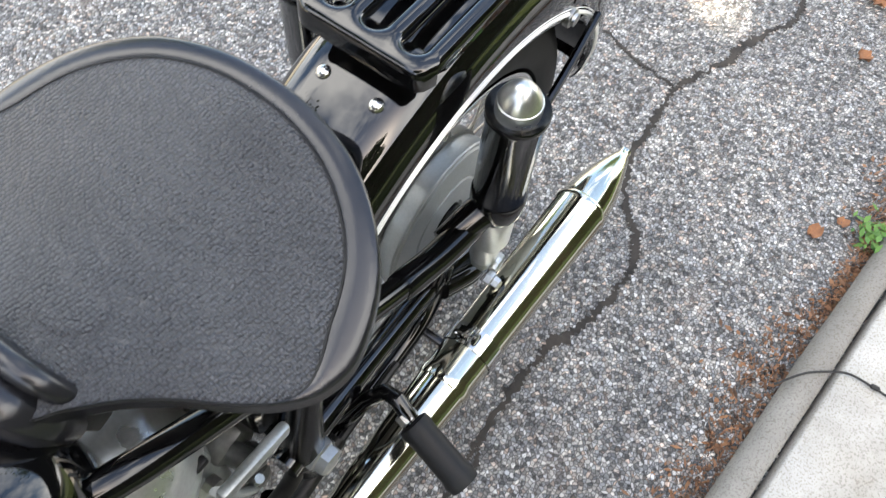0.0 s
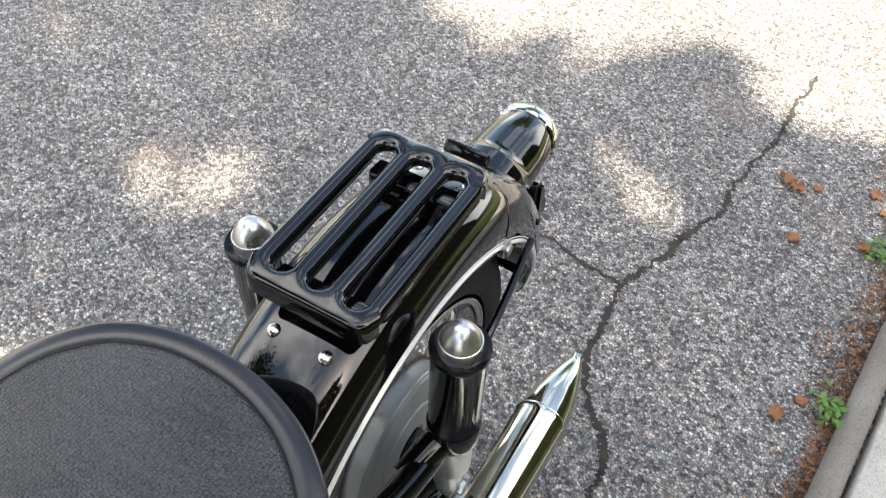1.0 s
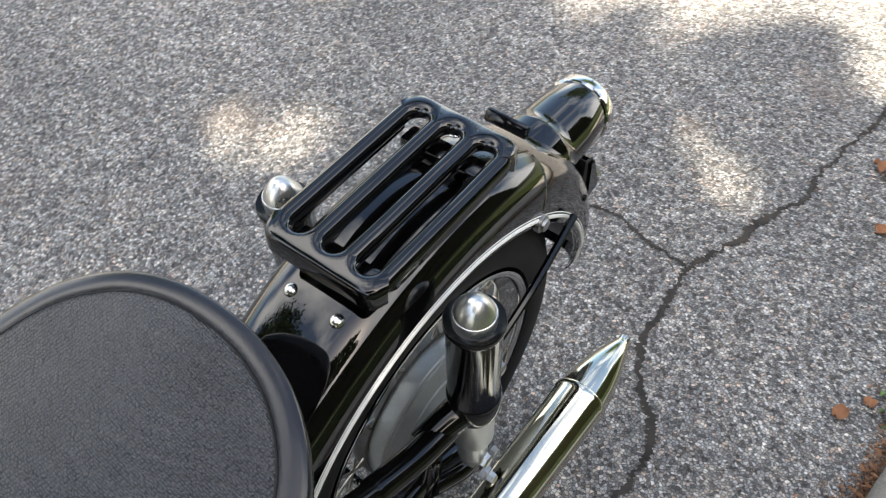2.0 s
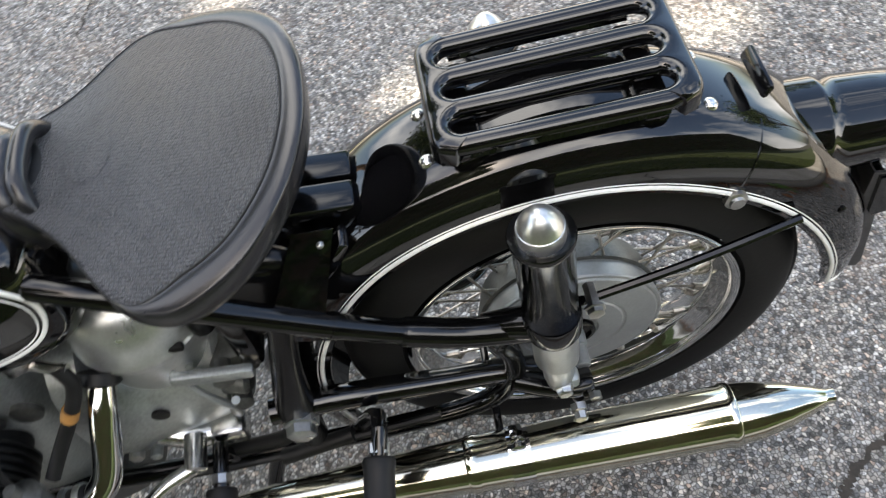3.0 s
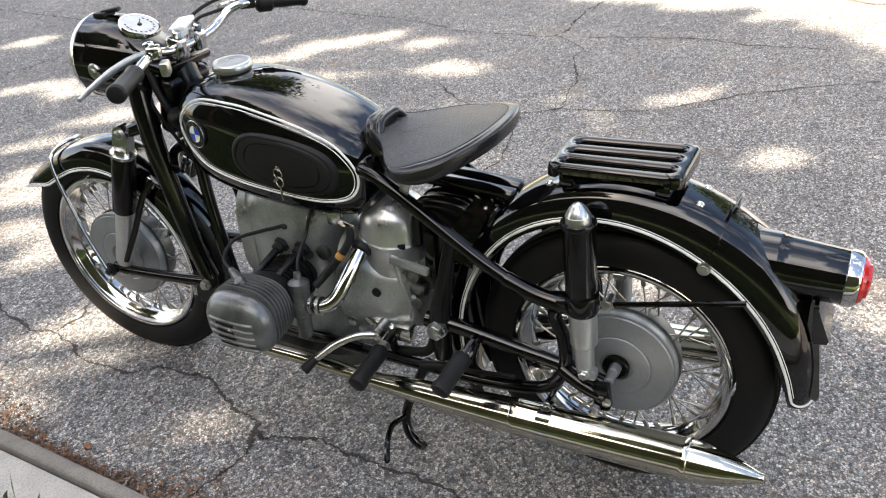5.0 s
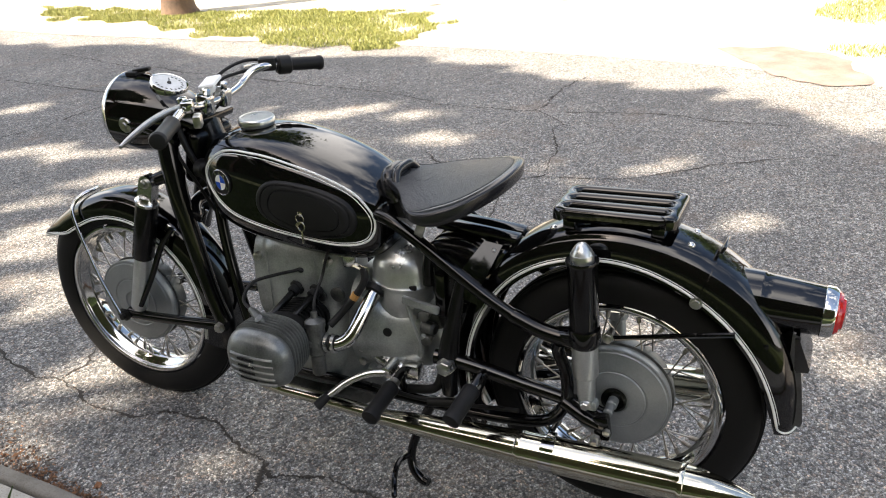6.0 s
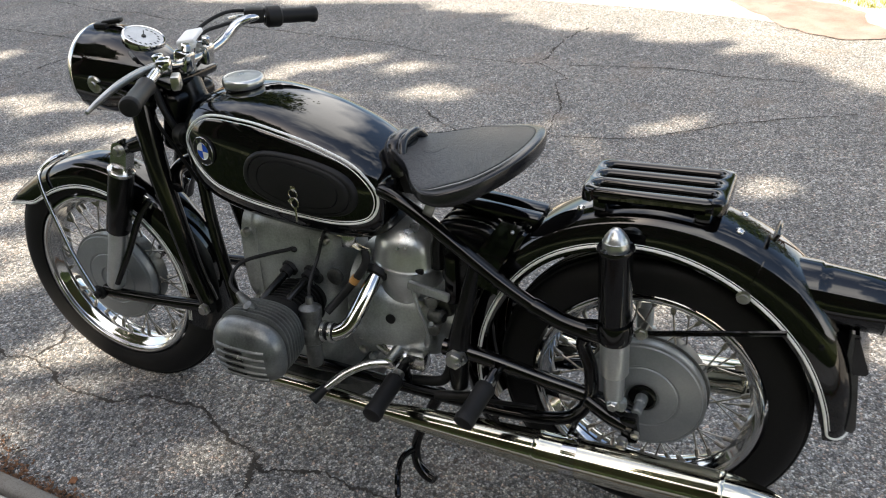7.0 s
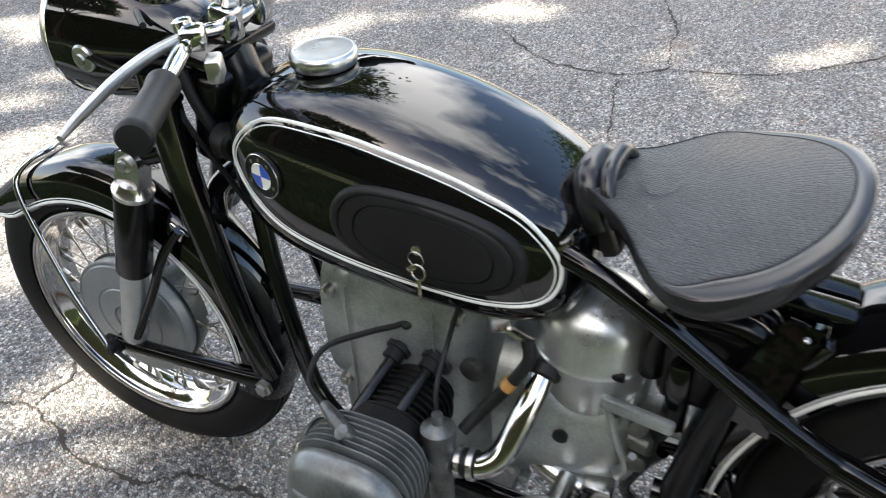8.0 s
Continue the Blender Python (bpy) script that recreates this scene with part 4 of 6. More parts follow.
bm = B()
loft(bm, [seat_ring(k, h, True) for k, h in ((1.01, -0.012), (1.004, 0.0002), (1.0, 0.001), (0.97, 0.0016), (0.9, 0.001), (0.75, 0.0), (0.6, 0.0), (0.45, 0.0), (0.3, 0.0), (0.15, 0.0), (0.01, 0.0))])
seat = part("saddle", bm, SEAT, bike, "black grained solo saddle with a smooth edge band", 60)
bm = B()
rings = [seat_ring(k, h) for k, h in ((0.02, -0.01), (0.04, 0.0004), (0.12, 0.0016), (0.4, 0.0022), (0.7, 0.0014), (0.88, -0.0002), (0.95, -0.0016), (0.99, -0.0036), (1.004, -0.006), (1.008, -0.0105))]
for k, h in ((1.004, -0.017), (0.999, -0.0235), (0.993, -0.031), (0.98, -0.0345), (0.9, -0.033)):
    ring = []
    for q in line:
        p = mid + (q - mid) * k
        deep = 0.35 + 0.65 * min(1.0, max(0.0, (p.y + 0.44) / 0.08))
        ring.append((p.x, p.y, seat_z(p.y, p.x) - 0.0105 + (h + 0.0105) * deep))
    rings.append(ring)
loft(bm, rings, caps=False)
part("saddle_rim", bm, HIDE, seat, "smooth shiny leather band and skirt", 50)
bm = B()
seam = []
for q in line:
    p = mid + (q - mid) * (band(q) + 0.004)
    seam.append((p.x, p.y, seat_z(p.y, p.x) + 0.0008))
sweep(bm, seam, 0.0011, 8, 1, True)
part("saddle_seam", bm, RUBBER, seat)
bm = B()
rings = []
for k, h in ((1.0, -0.002), (0.97, 0.0004), (0.92, 0.0008), (0.8, 0.0009), (0.6, 0.0009), (0.3, 0.0009), (0.02, 0.0009)):
    ring = []
    for t in np.linspace(0, 6.2832, 37)[:-1]:
        x, y = 0.036 * k * math.cos(t), -0.478 + 0.026 * k * math.sin(t)
        ring.append((x, y, seat_z(y, x) + h))
    rings.append(ring)
loft(bm, rings)
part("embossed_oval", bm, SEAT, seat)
bm = B()
rings = []
for z, k in ((0.752, 0.7), (0.762, 0.9), (0.772, 0.78), (0.782, 0.95), (0.792, 0.84), (0.803, 1.0), (0.818, 0.98), (0.826, 0.8)):
    rings.append([(0.046 * k * math.cos(t), -0.548 + 0.028 * k * math.sin(t), z) for t in np.linspace(0, 6.2832, 29)[:-1]])
loft(bm, rings)
part("saddle_nose", bm, RUBBER, seat, "ribbed rubber nose of the saddle", 60)
bm = B()
for y, r, top, half in ((-0.536, 0.0105, 0.843, 0.058), (-0.561, 0.021, 0.827, 0.046)):
    sweep(bm, [(-half, y + 0.02, top - 0.06), (-half * 0.95, y + 0.008, top - 0.028), (-half * 0.6, y, top - 0.004), (0, y - 0.002, top), (half * 0.6, y, top - 0.004), (half * 0.95, y + 0.008, top - 0.028), (half, y + 0.02, top - 0.06)], [r * 0.7, r * 0.9, r, r, r, r * 0.9, r * 0.7], 16)
part("saddle_pommel", bm, HIDE, seat, "rolled smooth leather front of the saddle", 70)
bm = B()
box(bm, (0, -0.545, 0.74), (0.05, 0.06, 0.05), (0, 0, 0), 0.006)
box(bm, (0.045, -0.53, 0.755), (0.014, 0.02, 0.05), (20, 0, 0), 0.003)
part("saddle_bracket", bm, IRON, seat)
bm = B()
box(bm, (0.115, -0.443, 0.733), (0.006, 0.022, 0.06), (-22, 10, 0), 0.002)
part("bracket_tab", bm, STEEL, seat, "bare steel tab")

# frame
for s in (1, -1):
    bm = B()
    sweep(bm, mirror([(0.03, -1.02, 0.74), (0.045, -0.75, 0.742), (0.072, -0.62, 0.748), (0.1, -0.535, 0.745), (0.111, -0.46, 0.713), (0.114, -0.387, 0.666), (0.117, -0.288, 0.602), (0.121, -0.205, 0.56), (0.126, -0.14, 0.541), (0.13, -0.06, 0.533)], s), 0.0155, 14)
    tube = part("top_frame_tube", bm, BLACK_FRAME, bike)
    bm = B()
    sweep(bm, mirror([(0.1203, -0.216, 0.5645), (0.121, -0.205, 0.56), (0.126, -0.14, 0.541), (0.13, -0.06, 0.533)], s), [0.0165, 0.0185, 0.019, 0.02], 14)
    part("frame_lug", bm, BLACK_FRAME, tube)
    bm = B()
    sweep(bm, mirror([(0.1169, -0.291, 0.604), (0.1171, -0.285, 0.6005)], s), 0.017, 14, 1)
    part("weld_bead", bm, BLACK_FRAME, tube)
    bm = B()
    sweep(bm, mirror([(0.125, -0.1, 0.52), (0.118, -0.105, 0.49), (0.11, -0.088, 0.43), (0.105, -0.088, 0.35), (0.105, -0.13, 0.285), (0.105, -0.24, 0.258), (0.105, -0.42, 0.25), (0.1, -0.75, 0.245), (0.098, -0.9, 0.25), (0.09, -0.995, 0.32), (0.082, -1.035, 0.45), (0.065, -1.07, 0.62), (0.035, -1.095, 0.83)], s), 0.015, 14)
    part("lower_frame_tube", bm, BLACK_FRAME, bike)
    bm = B()
    sweep(bm, mirror([(0.112, -0.42, 0.4), (0.108, -0.339, 0.395), (0.1, -0.2, 0.368), (0.096, -0.09, 0.35), (0.1, 0.0, 0.327)], s), [0.02, 0.019, 0.018, 0.018, 0.02], 14)
    part("swing_arm", bm, BLACK, bike)
    bm = B()
    sweep(bm, mirror([(0.112, -0.385, 0.3), (0.112, -0.385, 0.4), (0.11, -0.37, 0.5), (0.105, -0.345, 0.62)], s), [0.02, 0.028, 0.02, 0.016], 14)
    pivot = part("seat_post_tube", bm, SATIN, bike)
    bm = B()
    lathe(bm, [(0, 0.024), (0.014, 0.024), (0.016, 0.021), (0.028, 0.02), (0.031, 0.016), (0.033, 0.0)], (s * 0.125, -0.381, 0.394), (s, 0, 0), 6 if s > 0 else 12)
    part("pivot_nut", bm, CAP, pivot, "bright plated pivot nut")
    bm = B()
    box(bm, (s * 0.022, -0.335, 0.713), (0.038, 0.205, 0.02), (-4, 0, 0), 0.004)
    part("saddle_rail", bm, BLACK_FRAME, bike)
    # upright shock absorbers of the back wheel
    top, low = Vector((s * 0.14, -0.05, 0.735)), Vector((s * 0.138, -0.03, 0.385))
    ax = (top - low).normalized()
    bm = B()
    lathe(bm, [(0.15, 0.03), (0.153, 0.0322), (0.343, 0.0325), (0.348, 0.035), (0.3545, 0.0355), (0.357, 0.0345), (0.354, 0.031), (0.352, 0.026)], low, ax, 32)
    shock = part("rear_shock", bm, BLACK_FRAME, bike, "upright rear shock absorber, black above and alloy below")
    bm = B()
    lathe(bm, [(0.345, 0.0248), (0.3685, 0.0252), (0.3705, 0.0245), (0.371, 0.0236), (0.378, 0.0208), (0.3865, 0.015), (0.393, 0.009), (0.3955, 0.004), (0.396, 0.0)], low, ax, 24)
    part("shock_cap", bm, CAP, shock, "polished domed cap")
    bm = B()
    lathe(bm, [(0.01, 0.018), (0.02, 0.0205), (0.07, 0.021), (0.072, 0.0262), (0.076, 0.0288), (0.19, 0.0288)], low, ax, 28)
    part("shock_sleeve", bm, FILTER, shock, "bare grey alloy sleeve")
    bm = B()
    lathe(bm, [(-0.01, 0.012), (0.0, 0.018), (0.03, 0.02), (0.08, 0.021)], low, ax, 20)
    box(bm, low + Vector((0, 0.006, -0.002)), (0.026, 0.04, 0.026), (0, 0, 0), 0.007)
    part("shock_foot", bm, ALLOY, shock)
    bm = B()
    lathe(bm, [(0, 0.013), (0.006, 0.013), (0.008, 0.011), (0.014, 0.0105), (0.016, 0.008)], low + Vector((s * 0.012, 0.002, 0.004)), (s, 0, 0), 6)
    part("shock_bolt", bm, STEEL, shock)
    bm = B()
    sweep(bm, mirror([(0.118, -0.12, 0.532), (0.13, -0.07, 0.545), (0.14, -0.035, 0.548)], s), [0.018, 0.022, 0.024], 12)
    lathe(bm, [(-0.01, 0.0335), (-0.007, 0.0345), (0.022, 0.035), (0.026, 0.034)], Vector((s * 0.1395, -0.039, 0.553)), ax, 28)
    part("shock_carrier", bm, BLACK_FRAME, bike)
    # stay from the shock carrier to the mudguard, with its bolt
    bm = B()
    sweep(bm, mirror([(0.12, 0.0, 0.555), (0.118, 0.012, 0.551), (0.112, 0.13, 0.578), (0.095, 0.262, 0.601)], s), 0.0058, 8)
    stay = part("mudguard_stay", bm, BLACK_FRAME, bike)
    bm = B()
    lathe(bm, [(-0.03, 0.008), (0, 0.008), (0.001, 0.0135), (0.004, 0.0135), (0.005, 0.0105), (0.011, 0.0105), (0.013, 0.007), (0.013, 0.0)], (s * 0.136, 0.011, 0.563), (s, 0, 0), 6)
    part("stay_bolt", bm, STEEL, stay)
    bm = B()
    lathe(bm, [(-0.004, 0.013), (0.004, 0.013), (0.005, 0.009), (0.009, 0.0085)], (s * 0.087, 0.178, 0.655), (s, 0, 0), 16)
    part("guard_bolt", bm, STEEL, rear_guard)

# axle and brake clamp on the near side of the back wheel
bm = B()
lathe(bm, [(0.05, 0.03), (0.058, 0.03), (0.06, 0.027), (0.06, 0.0235), (0.056, 0.023), (0.056, 0.0)], REAR, (1, 0, 0), 28)
axle = part("rear_axle", bm, OILED, bike, "dark ringed axle collar")
bm = B()
lathe(bm, [(0.054, 0.013), (0.078, 0.013), (0.08, 0.0105), (0.108, 0.0105), (0.11, 0.008), (0.11, 0.0)], REAR, (1, 0, 0), 20)
part("axle_end", bm, HUB, axle, "grey axle end")
bm = B()
box(bm, (0.125, 0.005, 0.317), (0.03, 0.036, 0.062), (8, 0, 0), 0.007)
sweep(bm, [(0.112, -0.09, 0.352), (0.125, -0.04, 0.335), (0.13, 0.0, 0.322)], [0.017, 0.017, 0.014], 12)
clamp = part("axle_clamp", bm, BLACK_FRAME, bike)
bm = B()
lathe(bm, [(0, 0.012), (0.01, 0.012), (0.012, 0.009), (0.022, 0.0085)], (0.142, -0.004, 0.295), (1, 0, -0.15), 6)
part("clamp_bolt", bm, STEEL, clamp)
bm = B()
lathe(bm, [(0, 0.009), (0.01, 0.009), (0.011, 0.006)], (0.14, 0.02, 0.318), (1, 0, 0), 6)
part("clamp_bolt", bm, STEEL, clamp)

# luggage rack on the back mudguard
def rack():
    """Three long slots, each inside a rolled rim; flat plates close the ends."""
    h, r, u0, u1, z, vx = 0.0232, 0.0112, -0.128, 0.113, 0.815, 0.0
    def zz(u):
        return z + 0.043 * u
    body = None
    for k, cx in enumerate((0.0, -2 * h, 2 * h)):
        loop = []
        for uc, a0 in ((u1 - h, 0), (u0 + h, 180)):
            for i in range(13):
                t = radians(a0 + 15 * i)
                y = uc + h * math.sin(t)
                loop.append((vx + cx + h * math.cos(t), y, zz(y)))
        bm = B()
        sweep(bm, loop, r if k else r + 0.0004, 14, 1, True, flat=1.0)
        ob = part("rack_rim" if body else "luggage_rack", bm, BLACK, body or bike, "" if body else "black slotted pressed-steel luggage rack", 60)
        body = body or ob
    w = 3 * h + 0.011
    for end, sgn in ((u1, 1), (u0, -1)):
        inner = []
        for cx in (-2 * h, 0.0, 2 * h):
            for i in range(11):
                t = math.pi - math.pi * i / 10
                inner.append((cx + h * math.cos(t), end - sgn * h + sgn * h * math.sin(t)))
        c = 0.022
        outer = [(w - c + c * math.cos(radians(a)), end + sgn * (0.006 - c + c * math.sin(radians(a)))) for a in range(0, 91, 15)]
        outer += [(-x, y) for x, y in outer[::-1]]
        bm = B()
        n = len(inner)
        strip = []
        for i, (x, y) in enumerate(inner):
            f = i / (n - 1)
            ox = -w + 2 * w * f
            oy = end + sgn * 0.013
            if abs(ox) > w - c:
                oy -= sgn * (c - math.sqrt(max(0.0, c * c - (abs(ox) - w + c) ** 2)))
            strip.append(((x, y), (ox, oy)))
        rings = []
        for (x, y), (ox, oy) in strip:
            rings.append([(vx + x, y, zz(y) + 0.0117), (vx + ox * 0.965, oy - sgn * 0.006, zz(oy) + 0.0112), (vx + ox * 0.99, oy - sgn * 0.0015, zz(oy) + 0.007), (vx + ox, oy, zz(oy) + 0.0), (vx + ox, oy, zz(oy) - 0.016), (vx + x, y, zz(y) - 0.008)])
        loft(bm, rings)
        bmesh.ops.recalc_face_normals(bm, faces=bm.faces)
        part("rack_end_plate", bm, BLACK, body, "", 50)
        for off in (-h, h):
            bm = B()
            lathe(bm, [(-0.004, 0.0042), (0.002, 0.0042), (0.003, 0.003)], (vx + off * 1.02, end - sgn * 0.004, zz(end) + 0.007), (0, 0, 1), 12)
            part("rack_plug", bm, IRON, body)
    for sx in (1, -1):
        bm = B()
        rings = []
        for i in range(13):
            y = u0 + h + (u1 - u0 - 2 * h) * i / 12
            x = sx * (3 * h + r - 0.001)
            rings.append([(vx + x, y, zz(y) + 0.001), (vx + x + sx * 0.001, y, zz(y) - 0.008), (vx + x - sx * 0.008, y, zz(y) - 0.02), (vx + x - sx * 0.014, y, zz(y) - 0.019), (vx + x - sx * 0.008, y, zz(y) + 0.001)])
        loft(bm, rings)
        part("rack_skirt", bm, BLACK, body)
    for y in (-0.105, 0.085):
        bm = B()
        box(bm, (vx, y, zz(y) - 0.03), (0.12, 0.03, 0.03), (0, 0, 0), 0.005)
        part("rack_foot", bm, BLACK, body)
    for x, y, q in ((0.033, -0.147, 0.752), (-0.033, -0.147, 0.752), (0.036, 0.15, 0.758), (-0.036, 0.15, 0.758)):
        bm = B()
        lathe(bm, [(-0.004, 0.0085), (0.003, 0.0085), (0.006, 0.007), (0.008, 0.003)], (x, y, q), (0.1 * x / 0.03, math.copysign(0.33, y), 1), 14)
        part("rack_bolt", bm, POLISHED, body)


rack()

# hinge strip, tail lamp, plate and bracket on the back mudguard
LAMP = (0, 0.299, 0.643)
bm = B()
box(bm, (0, 0.214, 0.756), (0.066, 0.008, 0.019), (-28, 0, 0), 0.004)
part("hinge_strip", bm, BLACK_FRAME, rear_guard, "black hinge strip across the crown")
bm = B()
lathe(bm, [(-0.045, 0.0615), (-0.004, 0.0615), (0.0, 0.0612), (0.003, 0.059), (0.02, 0.0575), (0.06, 0.0555), (0.12, 0.052), (0.124, 0.05)], LAMP, (0, 1, -0.03), 48)
lamp = part("tail_lamp", bm, BLACK, bike, "glossy black tail lamp with chrome ring and red lens")
bm = B()
lathe(bm, [(0.116, 0.052), (0.118, 0.0542), (0.134, 0.0535), (0.141, 0.049), (0.139, 0.043)], LAMP, (0, 1, -0.03), 40)
part("lamp_ring", bm, CHROME, lamp, "chromed ring")
bm = B()
lathe(bm, [(0.134, 0.046), (0.144, 0.0455), (0.15, 0.041), (0.151, 0.034), (0.156, 0.032), (0.159, 0.024), (0.161, 0.0)], LAMP, (0, 1, -0.03), 40)
part("lens", bm, RED, lamp, "red tail lens", 25)
bm = B()
rings = []
for z, y, w in ((0.6, 0.37, 0.014), (0.55, 0.371, 0.018), (0.5, 0.374, 0.024), (0.455, 0.378, 0.027), (0.42, 0.384, 0.026), (0.395, 0.392, 0.022), (0.382, 0.398, 0.012)):
    rings.append([(-0.05, y, z), (0.05, y, z), (0.053, y + w, z), (0.055, y + w, z), (0.052, y - 0.002, z), (-0.05, y - 0.002, z)])
loft(bm, rings)
plate = part("plate_holder", bm, PLATE, bike, "thin bent bare-metal plate holder under the tail lamp")
bm = B()
loft(bm, [[(x, 0.374, 0.595), (x, 0.382, 0.597), (x, 0.41, 0.53), (x, 0.408, 0.522), (x, 0.386, 0.518), (x, 0.381, 0.525)] for x in (-0.05, 0.06)])
part("plate_bracket", bm, BLACK_FRAME, plate)
bm = B()
box(bm, (0.036, 0.365, 0.5), (0.03, 0.02, 0.06), (4, 0, 0), 0.006)
part("plate_clip", bm, IRON, plate)

# front fork: main legs, swinging link, shocks
for s in (1, -1):
    bm = B()
    sweep(bm, mirror([(0.09, -1.19, 0.9), (0.1, -1.178, 0.8), (0.108, -1.16, 0.689), (0.112, -1.112, 0.462), (0.112, -1.083, 0.36)], s), [0.027, 0.028, 0.0265, 0.0225, 0.024], 16)
    leg = part("fork_leg", bm, BLACK_FRAME, bike)
    bm = B()
    sweep(bm, mirror([(0.118, -1.075, 0.35), (0.12, -1.2, 0.336), (0.122, -1.36, 0.322), (0.122, -1.435, 0.32)], s), [0.019, 0.0155, 0.0145, 0.018], 12)
    link = part("fork_link", bm, BLACK_FRAME, bike)
    bm = B()
    lathe(bm, [(0, 0.016), (0.008, 0.016), (0.01, 0.012), (0.016, 0.011)], (s * 0.135, -1.078, 0.353), (s, 0, 0), 6)
    part("link_bolt", bm, STEEL, link)
    bm = B()
    lathe(bm, [(-0.07, 0.012), (0.012, 0.012), (0.014, 0.017), (0.022, 0.017), (0.024, 0.01), (0.034, 0.009)], (s * 0.124, -1.435, 0.32), (s, 0, 0), 14)
    box(bm, (s * 0.13, -1.456, 0.318), (0.02, 0.03, 0.018), (0, 0, 0), 0.004)
    part("front_axle_end", bm, IRON, link)
    low, top = Vector((s * 0.122, -1.392, 0.345)), Vector((s * 0.122, -1.268, 0.705))
    ax = (top - low).normalized()
    bm = B()
    lathe(bm, [(0.19, 0.029), (0.193, 0.031), (0.37, 0.031), (0.376, 0.028)], low, ax, 32)
    shock = part("front_shock", bm, SATIN, bike, "front shock absorber, black cover over an alloy sleeve")
    bm = B()
    lathe(bm, [(0.37, 0.0325), (0.378, 0.033), (0.384, 0.028), (0.394, 0.024), (0.398, 0.012)], low, ax, 28)
    clevis = []
    for k in range(15):
        f = math.pi * k / 14
        clevis.append((0.0225 * math.cos(f), 0.055 + 0.0225 * math.sin(f)))
    clevis = [(0.0245, 0.0), *clevis, (-0.0245, 0.0)]
    sd2 = Vector((1, 0, 0)).cross(ax).normalized()
    loft(bm, [[top + ax * b + sd2 * a + Vector((s * w, 0, 0)) for a, b in clevis] for w in (-0.014, 0.014)])
    eye = part("shock_eye", bm, POLISHED, shock)
    bm = B()
    lathe(bm, [(0, 0.013), (0.006, 0.013), (0.008, 0.009), (0.014, 0.0085)], top + ax * 0.056 + Vector((s * 0.013, 0, 0)), (s, 0, 0), 12)
    part("shock_bolt", bm, STEEL, shock)
    bm = B()
    lathe(bm, [(0.0, 0.02), (0.006, 0.0235), (0.012, 0.0245), (0.2, 0.0245)], low, ax, 28)
    part("shock_sleeve", bm, FILTER, shock, "bare grey alloy sleeve")
    bm = B()
    sweep(bm, mirror([(0.09, -1.16, 0.79), (0.1, -1.2, 0.775), (0.115, -1.255, 0.755)], s), [0.02, 0.02, 0.016], 10)
    part("shock_bracket", bm, BLACK_FRAME, leg)
    bm = B()
    sweep(bm, mirror([(0.075, -1.215, 0.6), (0.09, -1.25, 0.55), (0.1, -1.3, 0.45), (0.11, -1.355, 0.355)], s), 0.0085, 10)
    part("brace_rod", bm, BLACK_FRAME, front_guard)
    bm = B()
    box(bm, (s * 0.072, -1.225, 0.592), (0.008, 0.03, 0.022), (-30, 0, 0), 0.003)
    part("brace_clip", bm, POLISHED, front_guard)
# chrome hoop over the front mudguard
bm = B()
hoop = [(0.122, -1.43, 0.32), (0.106, -1.495, 0.42), (0.088, -1.548, 0.525), (0.076, -1.575, 0.588), (0.06, -1.582, 0.618), (0.032, -1.568, 0.64), (0.0, -1.555, 0.646)]
sweep(bm, hoop + [(-a, b, c) for a, b, c in hoop[::-1][1:]], 0.0055, 10)
part("guard_hoop", bm, CHROME, bike, "bright chromed stay hoop over the front mudguard").matrix_basis = STEER
bm = B()
sweep(bm, [(0, -1.06, 0.7), (0, -1.1, 0.8), (0, -1.145, 0.93)], [0.04, 0.044, 0.042], 18)
head_tube = part("steering_head", bm, SATIN, bike)
bm = B()
box(bm, (0, -1.135, 0.82), (0.15, 0.05, 0.15), (-14, 0, 0), 0.02, 4)
part("fork_shroud", bm, SATIN, head_tube)
for x in (0.075, -0.075):
    bm = B()
    sweep(bm, [(x, -1.16, 0.93), (x * 1.1, -1.13, 0.85), (x * 0.9, -1.09, 0.76), (x * 0.6, -1.06, 0.68)], 0.009, 10)
    part("wiring_sleeve", bm, RUBBER, head_tube)
bm = B()
sweep(bm, [(-0.1, -1.13, 0.665), (-0.05, -1.16, 0.69), (0.05, -1.16, 0.69), (0.1, -1.13, 0.665)], 0.018, 10)
part("fork_bridge", bm, BLACK_FRAME, bike)
bm = B()
box(bm, (0, -1.14, 0.922), (0.17, 0.09, 0.022), (-12, 0, 0), 0.009)
part("top_yoke", bm, BLACK_FRAME, bike)

# headlamp
hc, hd = Vector((0.0, -1.285, 0.91)), Vector((0, -1, 0.02)).normalized()
bm = B()
lathe(bm, [(-0.15, 0.003), (-0.148, 0.02), (-0.14, 0.04), (-0.122, 0.054), (-0.095, 0.069), (-0.06, 0.083), (-0.02, 0.0955), (0.02, 0.105), (0.06, 0.1065), (0.092, 0.106)], hc, hd, 48)
head = part("headlamp", bm, BLACK, bike, "glossy black headlamp shell with chrome rim", 60)
bm = B()
lathe(bm, [(0.09, 0.105), (0.092, 0.108), (0.102, 0.106), (0.11, 0.099), (0.111, 0.092), (0.106, 0.089)], hc, hd, 48)
part("headlamp_rim", bm, CHROME, head, "chromed rim")
bm = B()
lathe(bm, [(0.1, 0.091), (0.112, 0.072), (0.12, 0.04), (0.122, 0.0)], hc, hd, 40)
part("headlamp_glass", bm, POLISHED, head)
